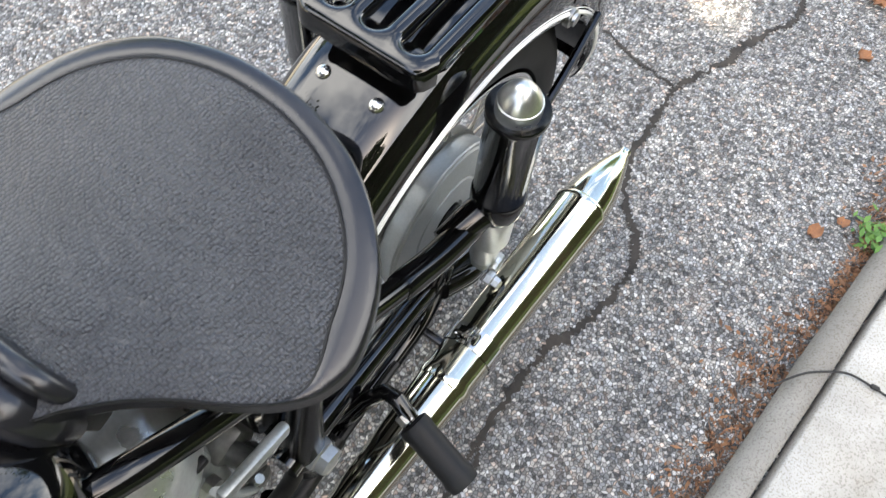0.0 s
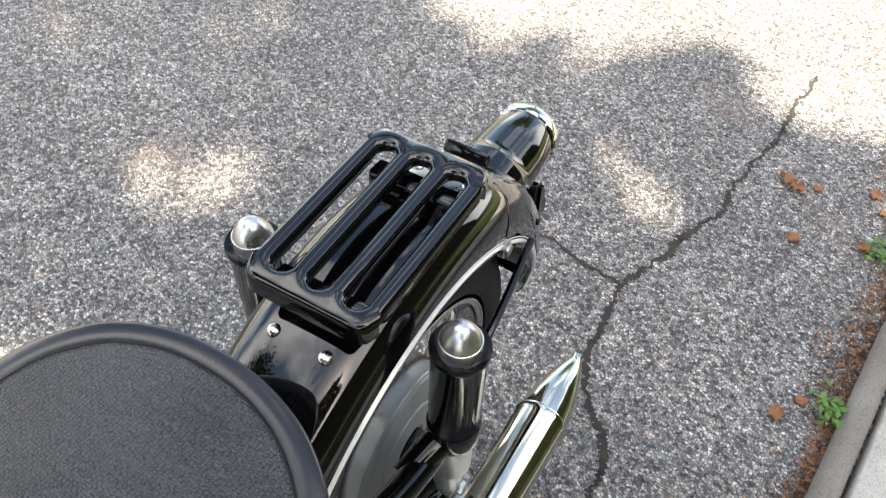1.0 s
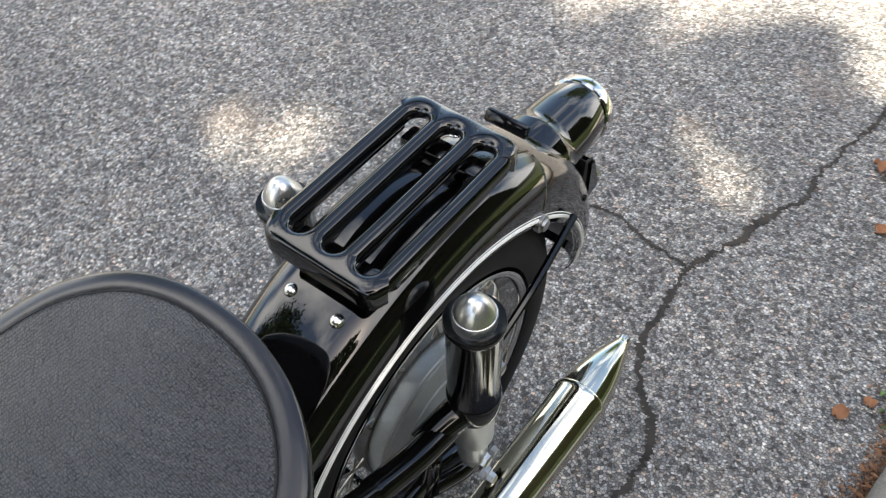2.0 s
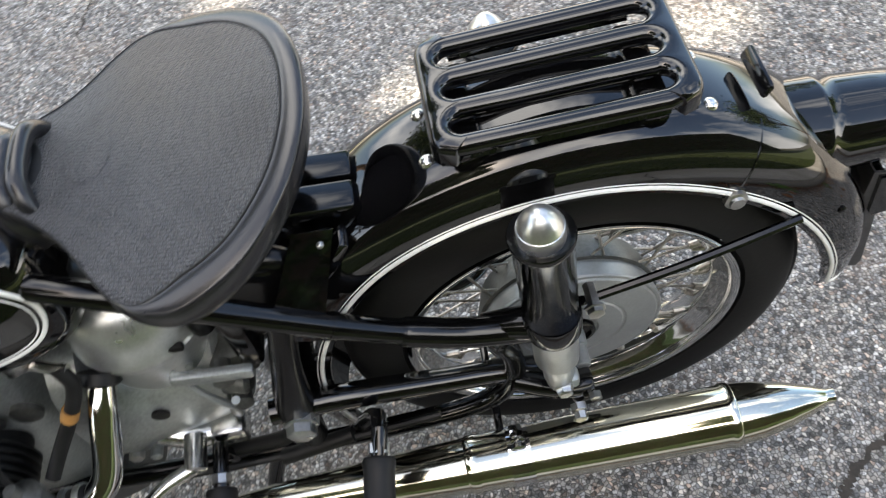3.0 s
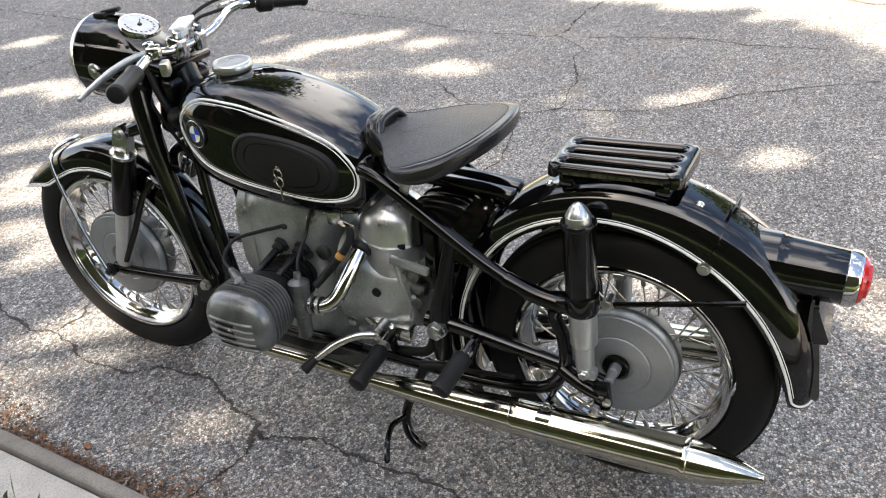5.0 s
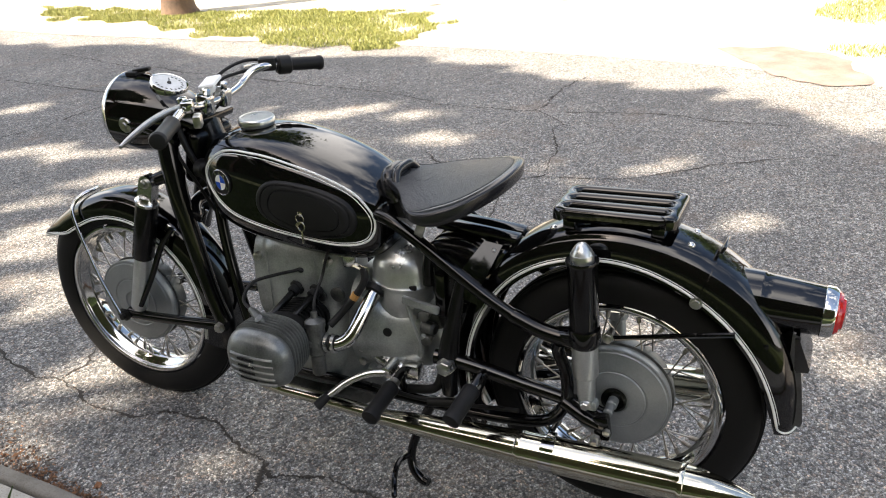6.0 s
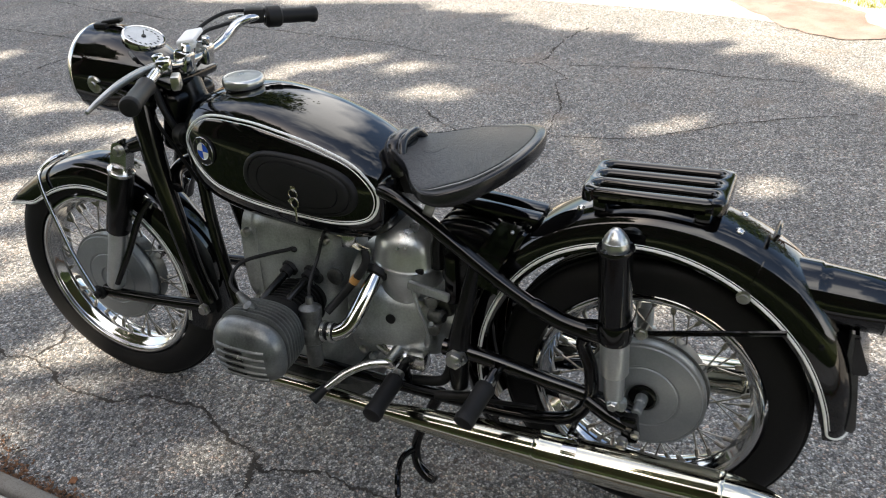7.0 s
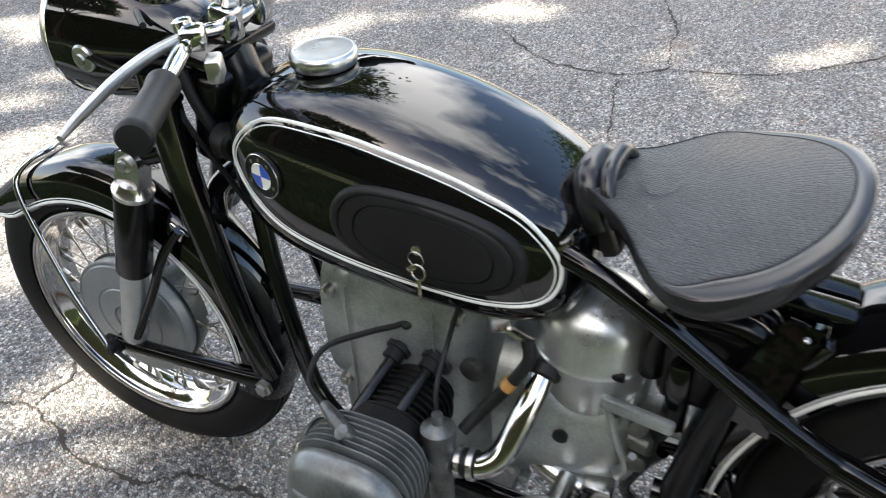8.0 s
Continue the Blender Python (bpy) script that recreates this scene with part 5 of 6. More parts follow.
for s in (1, -1):
    bm = B()
    lathe(bm, [(-0.02, 0.021), (0.007, 0.021), (0.01, 0.018), (0.011, 0.009), (0.015, 0.008)], (s * 0.098, -1.31, 0.905), (s, 0, 0), 20)
    part("headlamp_bolt", bm, STEEL, head)
    bm = B()
    sweep(bm, mirror([(0.1, -1.145, 0.87), (0.1, -1.22, 0.89), (0.097, -1.31, 0.905)], s), [0.016, 0.014, 0.015], 10, flat=0.5)
    part("headlamp_bracket", bm, BLACK_FRAME, head)
sp, sd = Vector((0.0, -1.234, 0.99)), Vector((0, 0.42, 1)).normalized()
bm = B()
lathe(bm, [(-0.06, 0.04), (0.0, 0.05), (0.006, 0.051), (0.011, 0.0485), (0.01, 0.045), (0.0, 0.044), (-0.06, 0.036)], sp, sd, 40, True)
dialring = part("speedometer", bm, CHROME, bike, "round speedometer in the headlamp shell, its dial lightened for glare")
bm = B()
lathe(bm, [(0.0, 0.046), (0.0085, 0.0455), (0.0086, 0.0)], sp, sd, 40)
part("dial", bm, DIAL, dialring, "dial face painted pale for its sky reflection")
for k in range(13):
    t = radians(-30 + 20 * k)
    e1 = sd.cross(Vector((1, 0, 0))).normalized()
    bm = B()
    p = sp + sd * 0.0092 + (Vector((1, 0, 0)) * math.cos(t) + e1 * math.sin(t)) * 0.034
    box(bm, p, (0.0035, 0.006, 0.0006), (-19.8, 0, 0), 0)
    part("dial_mark", bm, IRON, dialring)
bm = B()
sweep(bm, [sp + sd * 0.0105, sp + sd * 0.0105 + Vector((-0.02, -0.018, 0.006))], 0.0013, 6, 1)
lathe(bm, [(0.008, 0.006), (0.012, 0.005)], sp, sd, 12)
part("needle", bm, IRON, dialring)
bm = B()
box(bm, (0.0, -1.345, 1.018), (0.05, 0.034, 0.014), (0, 0, 10), 0.005)
box(bm, (-0.005, -1.325, 1.026), (0.022, 0.05, 0.012), (8, 0, 20), 0.005)
part("ignition_key_lever", bm, IRON, head)

# handlebar with grips, levers and cables
bm = B()
bar = [(0.366, -0.935, 0.98), (0.245, -1.002, 0.979), (0.18, -1.035, 0.983), (0.12, -1.075, 0.975), (0.06, -1.085, 0.962), (0, -1.087, 0.96), (-0.07, -1.09, 0.964), (-0.12, -1.09, 0.976), (-0.155, -1.075, 1.002), (-0.185, -1.05, 1.013), (-0.23, -1.02, 1.008), (-0.315, -0.96, 0.998)]
sweep(bm, bar, 0.0112, 14)
handlebar = part("handlebar", bm, CHROME, bike, "bright chromed handlebar with black rubber grips")
for a, b in ((Vector(bar[0]), Vector(bar[1])), (Vector(bar[-1]), Vector(bar[-2]))):
    d = (b - a).normalized()
    bm = B()
    lathe(bm, [(-0.008, 0.012), (-0.006, 0.0175), (-0.001, 0.0205), (0.006, 0.0205), (0.014, 0.0178), (0.06, 0.0185), (0.108, 0.0178), (0.115, 0.0195), (0.127, 0.02), (0.129, 0.014)], a, d, 24)
    part("grip", bm, RUBBER, handlebar, "black rubber grip")
for x in (0.035, -0.035):
    bm = B()
    box(bm, (x, -1.088, 0.963), (0.034, 0.042, 0.05), (-12, 0, 0), 0.009)
    lathe(bm, [(0, 0.011), (0.012, 0.011), (0.015, 0.008)], (x, -1.078, 0.988), (0, 0.2, 1), 6)
    part("bar_clamp", bm, CHROME, handlebar)
bm = B()
lathe(bm, [(0, 0.01), (0.03, 0.01), (0.032, 0.02), (0.042, 0.022), (0.046, 0.018)], (0.0, -1.11, 0.955), (0, 0.2, 1), 16)
box(bm, (-0.01, -1.1, 1.006), (0.07, 0.044, 0.012), (10, 8, 20), 0.005)
part("damper_knob", bm, GLARE, handlebar, "steering damper wing knob, its glare painted white")
bm = B()
box(bm, (0.15, -1.04, 0.99), (0.032, 0.032, 0.03), (0, 8, 32), 0.007)
lathe(bm, [(0, 0.013), (0.018, 0.013), (0.021, 0.008)], (0.145, -1.055, 0.99), (0, -0.2, 1), 14)
part("lever_perch", bm, CHROME, handlebar)
bm = B()
sweep(bm, [(0.16, -1.05, 0.992), (0.21, -1.056, 0.988), (0.265, -1.062, 0.977), (0.325, -1.062, 0.961), (0.36, -1.059, 0.951)], [0.008, 0.0105, 0.0105, 0.0085, 0.0055], 12, flat=0.75)
part("clutch_lever", bm, LEVER, handlebar, "polished hand lever")
bm = B()
box(bm, (0.165, -1.0, 0.962), (0.03, 0.02, 0.032), (0, 8, 30), 0.005)
part("bar_switch", bm, STEEL, handlebar)
bm = B()
lathe(bm, [(0, 0.022), (0.005, 0.026), (0.035, 0.026), (0.042, 0.02)], (-0.245, -1.01, 1.006), (0.8, -0.6, 0.06), 18)
box(bm, (-0.2, -1.055, 1.015), (0.042, 0.05, 0.036), (0, 0, 35), 0.008)
part("throttle_housing", bm, IRON, handlebar)
bm = B()
sweep(bm, [(-0.17, -1.12, 1.005), (-0.22, -1.12, 1.0), (-0.3, -1.065, 0.99), (-0.34, -1.03, 0.99)], [0.009, 0.009, 0.008, 0.008], 8, flat=0.55)
part("brake_lever", bm, POLISHED, handlebar)
for k, pts in enumerate(([(-0.215, -1.065, 1.022), (-0.165, -1.11, 1.026), (-0.1, -1.14, 1.005), (-0.05, -1.15, 0.965), (-0.03, -1.12, 0.85)], [(-0.185, -1.07, 1.004), (-0.14, -1.11, 1.0), (-0.08, -1.135, 0.98), (-0.05, -1.12, 0.88)], [(0.15, -1.12, 0.995), (0.09, -1.19, 0.985), (0.05, -1.2, 0.93), (0.06, -1.12, 0.8), (0.07, -1.06, 0.66)], [(0.05, -1.2, 0.9), (0.09, -1.16, 0.84), (0.08, -1.11, 0.74), (0.05, -1.07, 0.62)])):
    bm = B()
    sweep(bm, pts, 0.0046, 8)
    part("control_cable", bm, RUBBER, handlebar)
bm = B()
lathe(bm, [(0, 0.026), (0.03, 0.026), (0.036, 0.02)], (0.075, -1.1, 0.8), (0.3, 0.9, 0), 20)
part("horn", bm, IRON, bike)

# engine housing
ENG_U = -0.83


def housing():
    bm, rings = B(), []
    for z, a, b in ((0.2, 0.07, 0.11), (0.21, 0.09, 0.125), (0.27, 0.105, 0.135), (0.4, 0.108, 0.137), (0.55, 0.108, 0.135), (0.6, 0.104, 0.13), (0.628, 0.094, 0.12), (0.642, 0.075, 0.1), (0.647, 0.045, 0.08)):
        rings.append(oval((0, ENG_U, z), a, b, "xy", 56, 3.2))
    loft(bm, rings)
    eng = part("engine", bm, ALLOY, bike, "grey cast-alloy boxer engine block", 50)
    bm = B()
    rings = []
    for y, k in ((-0.965, 0.82), (-0.96, 0.9), (-0.915, 0.96), (-0.885, 0.975), (-0.882, 1.0), (-0.872, 1.0)):
        rings.append(oval((0, y, 0.5), 0.105 * k, 0.155 * k, "xz", 48, 3.0))
    loft(bm, rings)
    part("front_cover", bm, ALLOY, eng, "smooth alloy front cover", 50)
    bm = B()
    rings = []
    for z, a, b in ((0.2, 0.06, 0.12), (0.19, 0.1, 0.17), (0.15, 0.1, 0.165), (0.14, 0.085, 0.15)):
        rings.append(oval((0, ENG_U, z), a, b, "xy", 40, 3.5))
    loft(bm, rings)
    part("oil_sump", bm, ALLOY_DARK, eng)
    for y in (-0.755, -0.905):
        bm = B()
        w = 0.1085 if y > -0.85 else 0.1055
        sweep(bm, [(w, y, 0.32), (w, y, 0.45), (w, y, 0.55), (w - 0.004, y, 0.6)], 0.0016, 6, 3)
        part("case_seam", bm, ALLOY, eng)
    for y, z in ((-0.72, 0.6), (-0.94, 0.58), (-0.93, 0.4)):
        bm = B()
        lathe(bm, [(-0.01, 0.011), (0.004, 0.011), (0.006, 0.007), (0.009, 0.0065)], (0.1, y, z), (1, 0.0, 0), 16)
        part("case_screw", bm, STEEL, eng)
    # clutch bell and gearbox
    bm = B()
    rings = []
    for y, a, b, zc in ((-0.66, 0.118, 0.14, 0.425), (-0.62, 0.12, 0.142, 0.425), (-0.61, 0.11, 0.12, 0.41), (-0.56, 0.1, 0.1, 0.4), (-0.5, 0.088, 0.095, 0.4), (-0.47, 0.082, 0.1, 0.41), (-0.462, 0.072, 0.09, 0.41)):
        rings.append(oval((0, y, zc), a, b, "xz", 44, 2.6))
    loft(bm, rings)
    gear = part("gearbox", bm, ALLOY, eng, "grey alloy gearbox", 50)
    for y, z in ((-0.635, 0.37), (-0.5, 0.335), (-0.49, 0.48), (-0.635, 0.33)):
        bm = B()
        lathe(bm, [(0, 0.011), (0.012, 0.011), (0.014, 0.008)], (0.1 if y < -0.6 else 0.075, y, z), (1, 0, 0), 6)
        part("case_bolt", bm, STEEL, gear)
    bm = B()
    lathe(bm, [(0, 0.012), (0.004, 0.012), (0.005, 0.006)], (0.0985, -0.56, 0.43), (1, 0.05, 0), 16)
    part("filler_plug", bm, IRON, gear)
    bm = B()
    sweep(bm, [(0.07, -0.63, 0.35), (0.09, -0.56, 0.33), (0.085, -0.5, 0.315)], 0.02, 12)
    box(bm, (0.088, -0.5, 0.325), (0.04, 0.05, 0.045), (0, 0, 0), 0.008)
    part("gearbox_foot", bm, POLISHED, gear)
    # air filter drum
    fc = Vector((0.012, -0.545, 0.487))
    bm = B()
    lathe(bm, [(-0.04, 0.062), (0.0, 0.077), (0.05, 0.0845), (0.062, 0.0845)], fc, (0, 0.04, 1), 44)
    lathe(bm, [(0.06, 0.0875), (0.063, 0.0888), (0.07, 0.0888), (0.073, 0.0868), (0.075, 0.0858), (0.104, 0.084), (0.13, 0.077), (0.153, 0.06), (0.165, 0.034), (0.169, 0.0)], fc, (0, 0.04, 1), 44)
    filt = part("air_filter", bm, FILTER, eng, "domed metal air filter drum", 30)
    bm = B()
    box(bm, (0.08, -0.495, 0.56), (0.01, 0.03, 0.012), (0, 0, 0), 0.003)
    part("filter_clip", bm, IRON, filt)
    # kick starter folded against the case
    bm = B()
    sweep(bm, [(0.088, -0.475, 0.375), (0.105, -0.462, 0.42), (0.112, -0.482, 0.49), (0.108, -0.497, 0.545)], [0.012, 0.008, 0.008, 0.009], 10, flat=0.6)
    sweep(bm, [(0.088, -0.475, 0.38), (0.11, -0.452, 0.45)], 0.006, 8, 1)
    box(bm, (0.115, -0.452, 0.538), (0.014, 0.1, 0.021), (-8, 0, 0), 0.005)
    part("kick_starter", bm, ALLOY, eng, "alloy kick starter folded in")
    bm = B()
    box(bm, (0.05, -0.445, 0.47), (0.05, 0.05, 0.05), (20, 0, 0), 0.008)
    lathe(bm, [(0, 0.017), (0.03, 0.017), (0.036, 0.011)], (0.085, -0.462, 0.46), (0.2, 1, 0), 14)
    part("speed_drive", bm, ALLOY_DARK, eng)
    for k, (y, z) in enumerate(((-0.455, 0.5), (-0.452, 0.43))):
        bm = B()
        lathe(bm, [(0, 0.014), (0.03, 0.014), (0.034, 0.008)], (0.08, y, z), (1, 0.2, 0.1), 10)
        part("linkage_joint", bm, ALLOY_DARK, eng)
    # rods, wires and hose on the left side of the housing
    bm = B()
    lathe(bm, [(0, 0.014), (0.006, 0.014), (0.008, 0.01)], (0.1, -0.745, 0.5), (1, 0, 0), 20)
    part("housing_plug", bm, ALLOY_DARK, eng)
    bm = B()
    lathe(bm, [(0, 0.02), (0.008, 0.02), (0.012, 0.014)], (0.1, -0.695, 0.515), (1, 0, 0), 20)
    part("housing_plug", bm, ALLOY_DARK, eng)
    bm = B()
    sweep(bm, [(0.254, -0.852, 0.515), (0.228, -0.895, 0.525), (0.185, -0.895, 0.552), (0.14, -0.848, 0.562), (0.115, -0.815, 0.566), (0.103, -0.8, 0.57)], 0.0046, 8)
    lathe(bm, [(0, 0.008), (0.012, 0.007), (0.016, 0.004)], (0.098, -0.796, 0.567), (1, -0.3, 0), 10)
    part("spark_lead", bm, RUBBER, eng)
    bm = B()
    sweep(bm, [(0.07, -0.705, 0.67), (0.105, -0.715, 0.62), (0.12, -0.725, 0.57), (0.17, -0.72, 0.53), (0.195, -0.71, 0.49)], 0.004, 8)
    part("throttle_cable", bm, RUBBER, eng)
    bm = B()
    box(bm, (0.085, -0.66, 0.615), (0.03, 0.035, 0.045), (0, 0, 20), 0.008)
    lathe(bm, [(-0.012, 0.013), (0.012, 0.013)], (0.095, -0.672, 0.638), (1, 0, 0.2), 14)
    sweep(bm, [(0.09, -0.645, 0.6), (0.1, -0.62, 0.6), (0.105, -0.6, 0.6)], 0.007, 8)
    part("fuel_tap", bm, POLISHED, eng, "cast fuel tap under the tank")
    bm = B()
    sweep(bm, [(0.105, -0.61, 0.605), (0.115, -0.605, 0.575), (0.13, -0.63, 0.53), (0.15, -0.66, 0.49), (0.175, -0.68, 0.465)], 0.0095, 10)
    hose = part("fuel_hose", bm, RUBBER, eng)
    bm = B()
    sweep(bm, [(0.126, -0.624, 0.541), (0.131, -0.632, 0.528)], 0.011, 10, 1)
    part("hose_clip", bm, ORANGE, hose, "orange clip on the hose")
    # finned block between the tank and the air filter
    bm = B()
    box(bm, (0.03, -0.6, 0.665), (0.06, 0.05, 0.05), (0, 0, 0), 0.006)
    block = part("regulator", bm, IRON, eng, "small black finned block under the tank")
    for k in range(6):
        bm = B()
        box(bm, (0.035, -0.6, 0.645 + 0.009 * k), (0.085, 0.068, 0.003), (0, 0, 0), 0.001, 1)
        part("fin", bm, IRON, block)
    # raised flange and cover screws on the gearbox
    for y, z in ((-0.615, 0.53), (-0.615, 0.31), (-0.5, 0.5), (-0.53, 0.32)):
        bm = B()
        lathe(bm, [(-0.012, 0.009), (0.006, 0.009), (0.008, 0.006)], (0.1 if y < -0.6 else 0.07, y, z), (1, 0, 0), 12)
        part("case_screw", bm, ALLOY, gear)
    return eng


engine = housing()


def cylinder(s):
    """One boxer cylinder with fins, head, cover, carburettor and pipes."""
    yc, zc = -0.785, 0.44
    bm = B()
    lathe(bm, [(0.09, 0.052), (0.24, 0.052)], (0, yc, zc), (s, 0, 0), 28)
    barrel = part("cylinder", bm, IRON, engine, "black finned cylinder barrel")
    for k in range(8):
        bm = B()
        x = 0.118 + 0.0115 * k
        loft(bm, [oval((s * x, yc, zc), 0.062, 0.055, "yz", 32, 2.6), oval((s * (x + 0.004), yc, zc), 0.062, 0.055, "yz", 32, 2.6)])
        part("fin", bm, IRON, barrel)
    bm = B()
    rings = [oval((s * x, yc, zc), a, b, "yz", 36, 2.8) for x, a, b in ((0.205, 0.062, 0.056), (0.305, 0.066, 0.056))]
    loft(bm, rings)
    # Core coloured black to imitate the shade between the grey fins.
    headp = part("cylinder_head", bm, IRON, engine, "finned grey alloy cylinder head, core blackened as shade between fins")
    for k in range(7):
        x = 0.24 + 0.0105 * k
        f = 0.93 + 0.03 * k - 0.0028 * k * k
        bm = B()
        loft(bm, [oval((s * (x + dx), yc, zc + 0.001), (0.089 + g) * f, (0.076 + g) * f, "yz", 44, 2.8) for dx, g in ((0, -0.0015), (0.0008, 0), (0.0032, 0), (0.004, -0.0015))])
        part("fin", bm, COVER, headp)
    bm = B()
    rings = []
    for x, a, b in ((0.313, 0.088, 0.074), (0.32, 0.091, 0.077), (0.327, 0.0905, 0.075), (0.338, 0.087, 0.07), (0.349, 0.08, 0.06), (0.357, 0.067, 0.045), (0.3625, 0.045, 0.027), (0.364, 0.015, 0.008)):
        rings.append(oval((s * x, yc, zc - 0.004), a, b, "yz", 48, 2.7))
    loft(bm, rings)
    cover = part("valve_cover", bm, COVER, engine, "rounded alloy valve cover with ribs", 60)

    def on_cover(y, z):
        k = min(1.0, (abs(y) / 0.09) ** 2.7 + (abs(z) / 0.076) ** 2.7)
        return (s * (0.3275 + 0.0365 * (1 - k) ** 0.42), yc + y, zc - 0.004 + z)

    for k, z in enumerate((-0.049, -0.031, -0.013, 0.005, 0.023)):
        bm = B()
        sweep(bm, [on_cover(0.074 * t, z) for t in np.linspace(-0.82, 0.82, 13)], 0.0032, 8, 2, flat=1.3)
        part("cover_rib", bm, COVER, cover)
        if k:
            # black strip imitating the dark reflection between two ribs
            bm = B()
            sweep(bm, [on_cover(-0.014 + 0.022 * t, z - 0.009) for t in np.linspace(-1, 1, 7)], 0.0066, 8, 2, flat=0.5)
            part("rib_reflection", bm, IRON, cover, "black strip imitating the dark reflection between the ribs")
    bm = B()
    lathe(bm, [(0, 0.009), (0.006, 0.009), (0.009, 0.005)], (s * 0.359, yc, zc - 0.004), (s, 0, 0), 6)
    part("cover_nut", bm, STEEL, cover)
    for y in (-0.835, -0.775):
        bm = B()
        sweep(bm, [(s * 0.105, y + 0.02, 0.517), (s * 0.235, y + 0.002, 0.472)], 0.0095, 12, 1)
        tube = part("pushrod_tube", bm, OILED, engine, "oily dark chromed pushrod tube")
        bm = B()
        sweep(bm, [(s * 0.1, y + 0.021, 0.519), (s * 0.128, y + 0.016, 0.509)], 0.0155, 14, 1)
        sweep(bm, [(s * 0.106, y + 0.0205, 0.517), (s * 0.113, y + 0.019, 0.5145)], 0.0205, 16, 1)
        part("tube_seal", bm, RUBBER, tube)
    bm = B()
    lathe(bm, [(-0.01, 0.012), (0.008, 0.0145), (0.018, 0.0145), (0.026, 0.011), (0.028, 0.0)], (s * 0.276, yc - 0.013, 0.5), (s * 0.45, -0.25, 0.8), 14)
    sweep(bm, [(s * 0.282, yc - 0.016, 0.51), (s * 0.268, yc - 0.042, 0.516), (s * 0.25, yc - 0.072, 0.515)], [0.013, 0.0115, 0.008], 10)
    part("spark_cap", bm, CARB, headp, "spark plug cap")
    # carburettor behind the head
    bm = B()
    lathe(bm, [(-0.035, 0.021), (0.012, 0.021), (0.02, 0.0165), (0.03, 0.015)], (s * 0.215, -0.712, 0.435), (-s * 0.1, 1, 0), 20)
    lathe(bm, [(-0.085, 0.014), (-0.08, 0.018), (-0.03, 0.0185), (-0.025, 0.024), (0.04, 0.0235), (0.045, 0.0255), (0.06, 0.0255), (0.064, 0.02), (0.07, 0.009), (0.085, 0.008)], (s * 0.21, -0.7, 0.43), (-s * 0.1, -0.05, 1), 22)
    box(bm, (s * 0.215, -0.74, 0.435), (0.05, 0.014, 0.055), (0, 0, 0), 0.006)
    carb = part("carburettor", bm, CARB, engine, "oily grey slide carburettor")
    bm = B()
    sweep(bm, [(s * 0.202, -0.665, 0.432), (s * 0.198, -0.638, 0.436), (s * 0.178, -0.615, 0.455), (s * 0.13, -0.598, 0.508), (s * 0.085, -0.59, 0.545)], 0.0188, 18)
    pipe = part("intake_pipe", bm, CHROME, engine, "chromed bent intake pipe")
    bm = B()
    lathe(bm, [(0, 0.017), (0.002, 0.0205), (0.034, 0.0205), (0.036, 0.017)], (s * 0.204, -0.68, 0.4325), (-s * 0.12, 1, 0.1), 22)
    part("hose_sleeve", bm, RUBBER, pipe)
    for k, f in enumerate((-0.676, -0.658)):
        bm = B()
        lathe(bm, [(0, 0.02), (0.001, 0.0238), (0.009, 0.0238), (0.01, 0.02)], (s * (0.203 - 0.002 * k), f, 0.433), (-s * 0.12, 1, 0.1), 24)
        part("hose_band", bm, CAP, pipe)
    bm = B()
    lathe(bm, [(0, 0.026), (0.014, 0.026), (0.018, 0.021)], (s * 0.084, -0.59, 0.546), (s * 0.75, -0.14, -0.55), 24)
    part("pipe_gasket", bm, RUBBER, pipe)
    # exhaust: head pipe, long silencer, end cone
    bm = B()
    sweep(bm, [(s * 0.25, -0.85, 0.425), (s * 0.252, -0.895, 0.41), (s * 0.24, -0.925, 0.36), (s * 0.212, -0.915, 0.285), (s * 0.188, -0.86, 0.243), (s * 0.175, -0.75, 0.23), (s * 0.175, -0.5, 0.224)], 0.018, 18)
    ex = part("exhaust_pipe", bm, EXHAUST, bike, "dull yellowish chromed exhaust pipe, reflections put into its tint")
    bm = B()
    lathe(bm, [(-0.01, 0.028), (0.002, 0.034), (0.03, 0.034), (0.036, 0.028), (0.04, 0.02)], (s * 0.25, -0.862, 0.426), (0, -1, -0.1), 20)
    for k in range(3):
        lathe(bm, [(0.004 + 0.009 * k, 0.033), (0.005 + 0.009 * k, 0.037), (0.009 + 0.009 * k, 0.037), (0.01 + 0.009 * k, 0.033)], (s * 0.25, -0.862, 0.426), (0, -1, -0.1), 20)
    part("pipe_nut", bm, ALLOY_DARK, ex)
    a, b = Vector((s * 0.175, -0.58, 0.222)), Vector((s * 0.192, 0.196, 0.27))
    d = (b - a).normalized()
    bm = B()
    lathe(bm, [(0.0, 0.0205), (0.05, 0.021), (0.12, 0.027), (0.25, 0.034), (0.38, 0.039), (0.41, 0.04)], a, d, 40)
    muff = part("silencer", bm, EXHAUST, bike, "long chromed cigar-shaped silencer", 60)
    bm = B()
    lathe(bm, [(0.405, 0.0408), (0.408, 0.042), (0.42, 0.0425), (0.424, 0.041), (0.6, 0.043), (0.775, 0.0445), (0.778, 0.0465), (0.788, 0.0465), (0.79, 0.0445)], a, d, 40)
    part("silencer_body", bm, EXHAUST, muff, sharp=60)
    bm = B()
    lathe(bm, [(0.789, 0.044), (0.82, 0.041), (0.86, 0.033), (0.895, 0.0215), (0.915, 0.014), (0.92, 0.011), (0.93, 0.0105), (0.931, 0.008), (0.9, 0.007)], a, d, 40)
    part("silencer_tip", bm, EXHAUST, muff, sharp=60)
    bm = B()
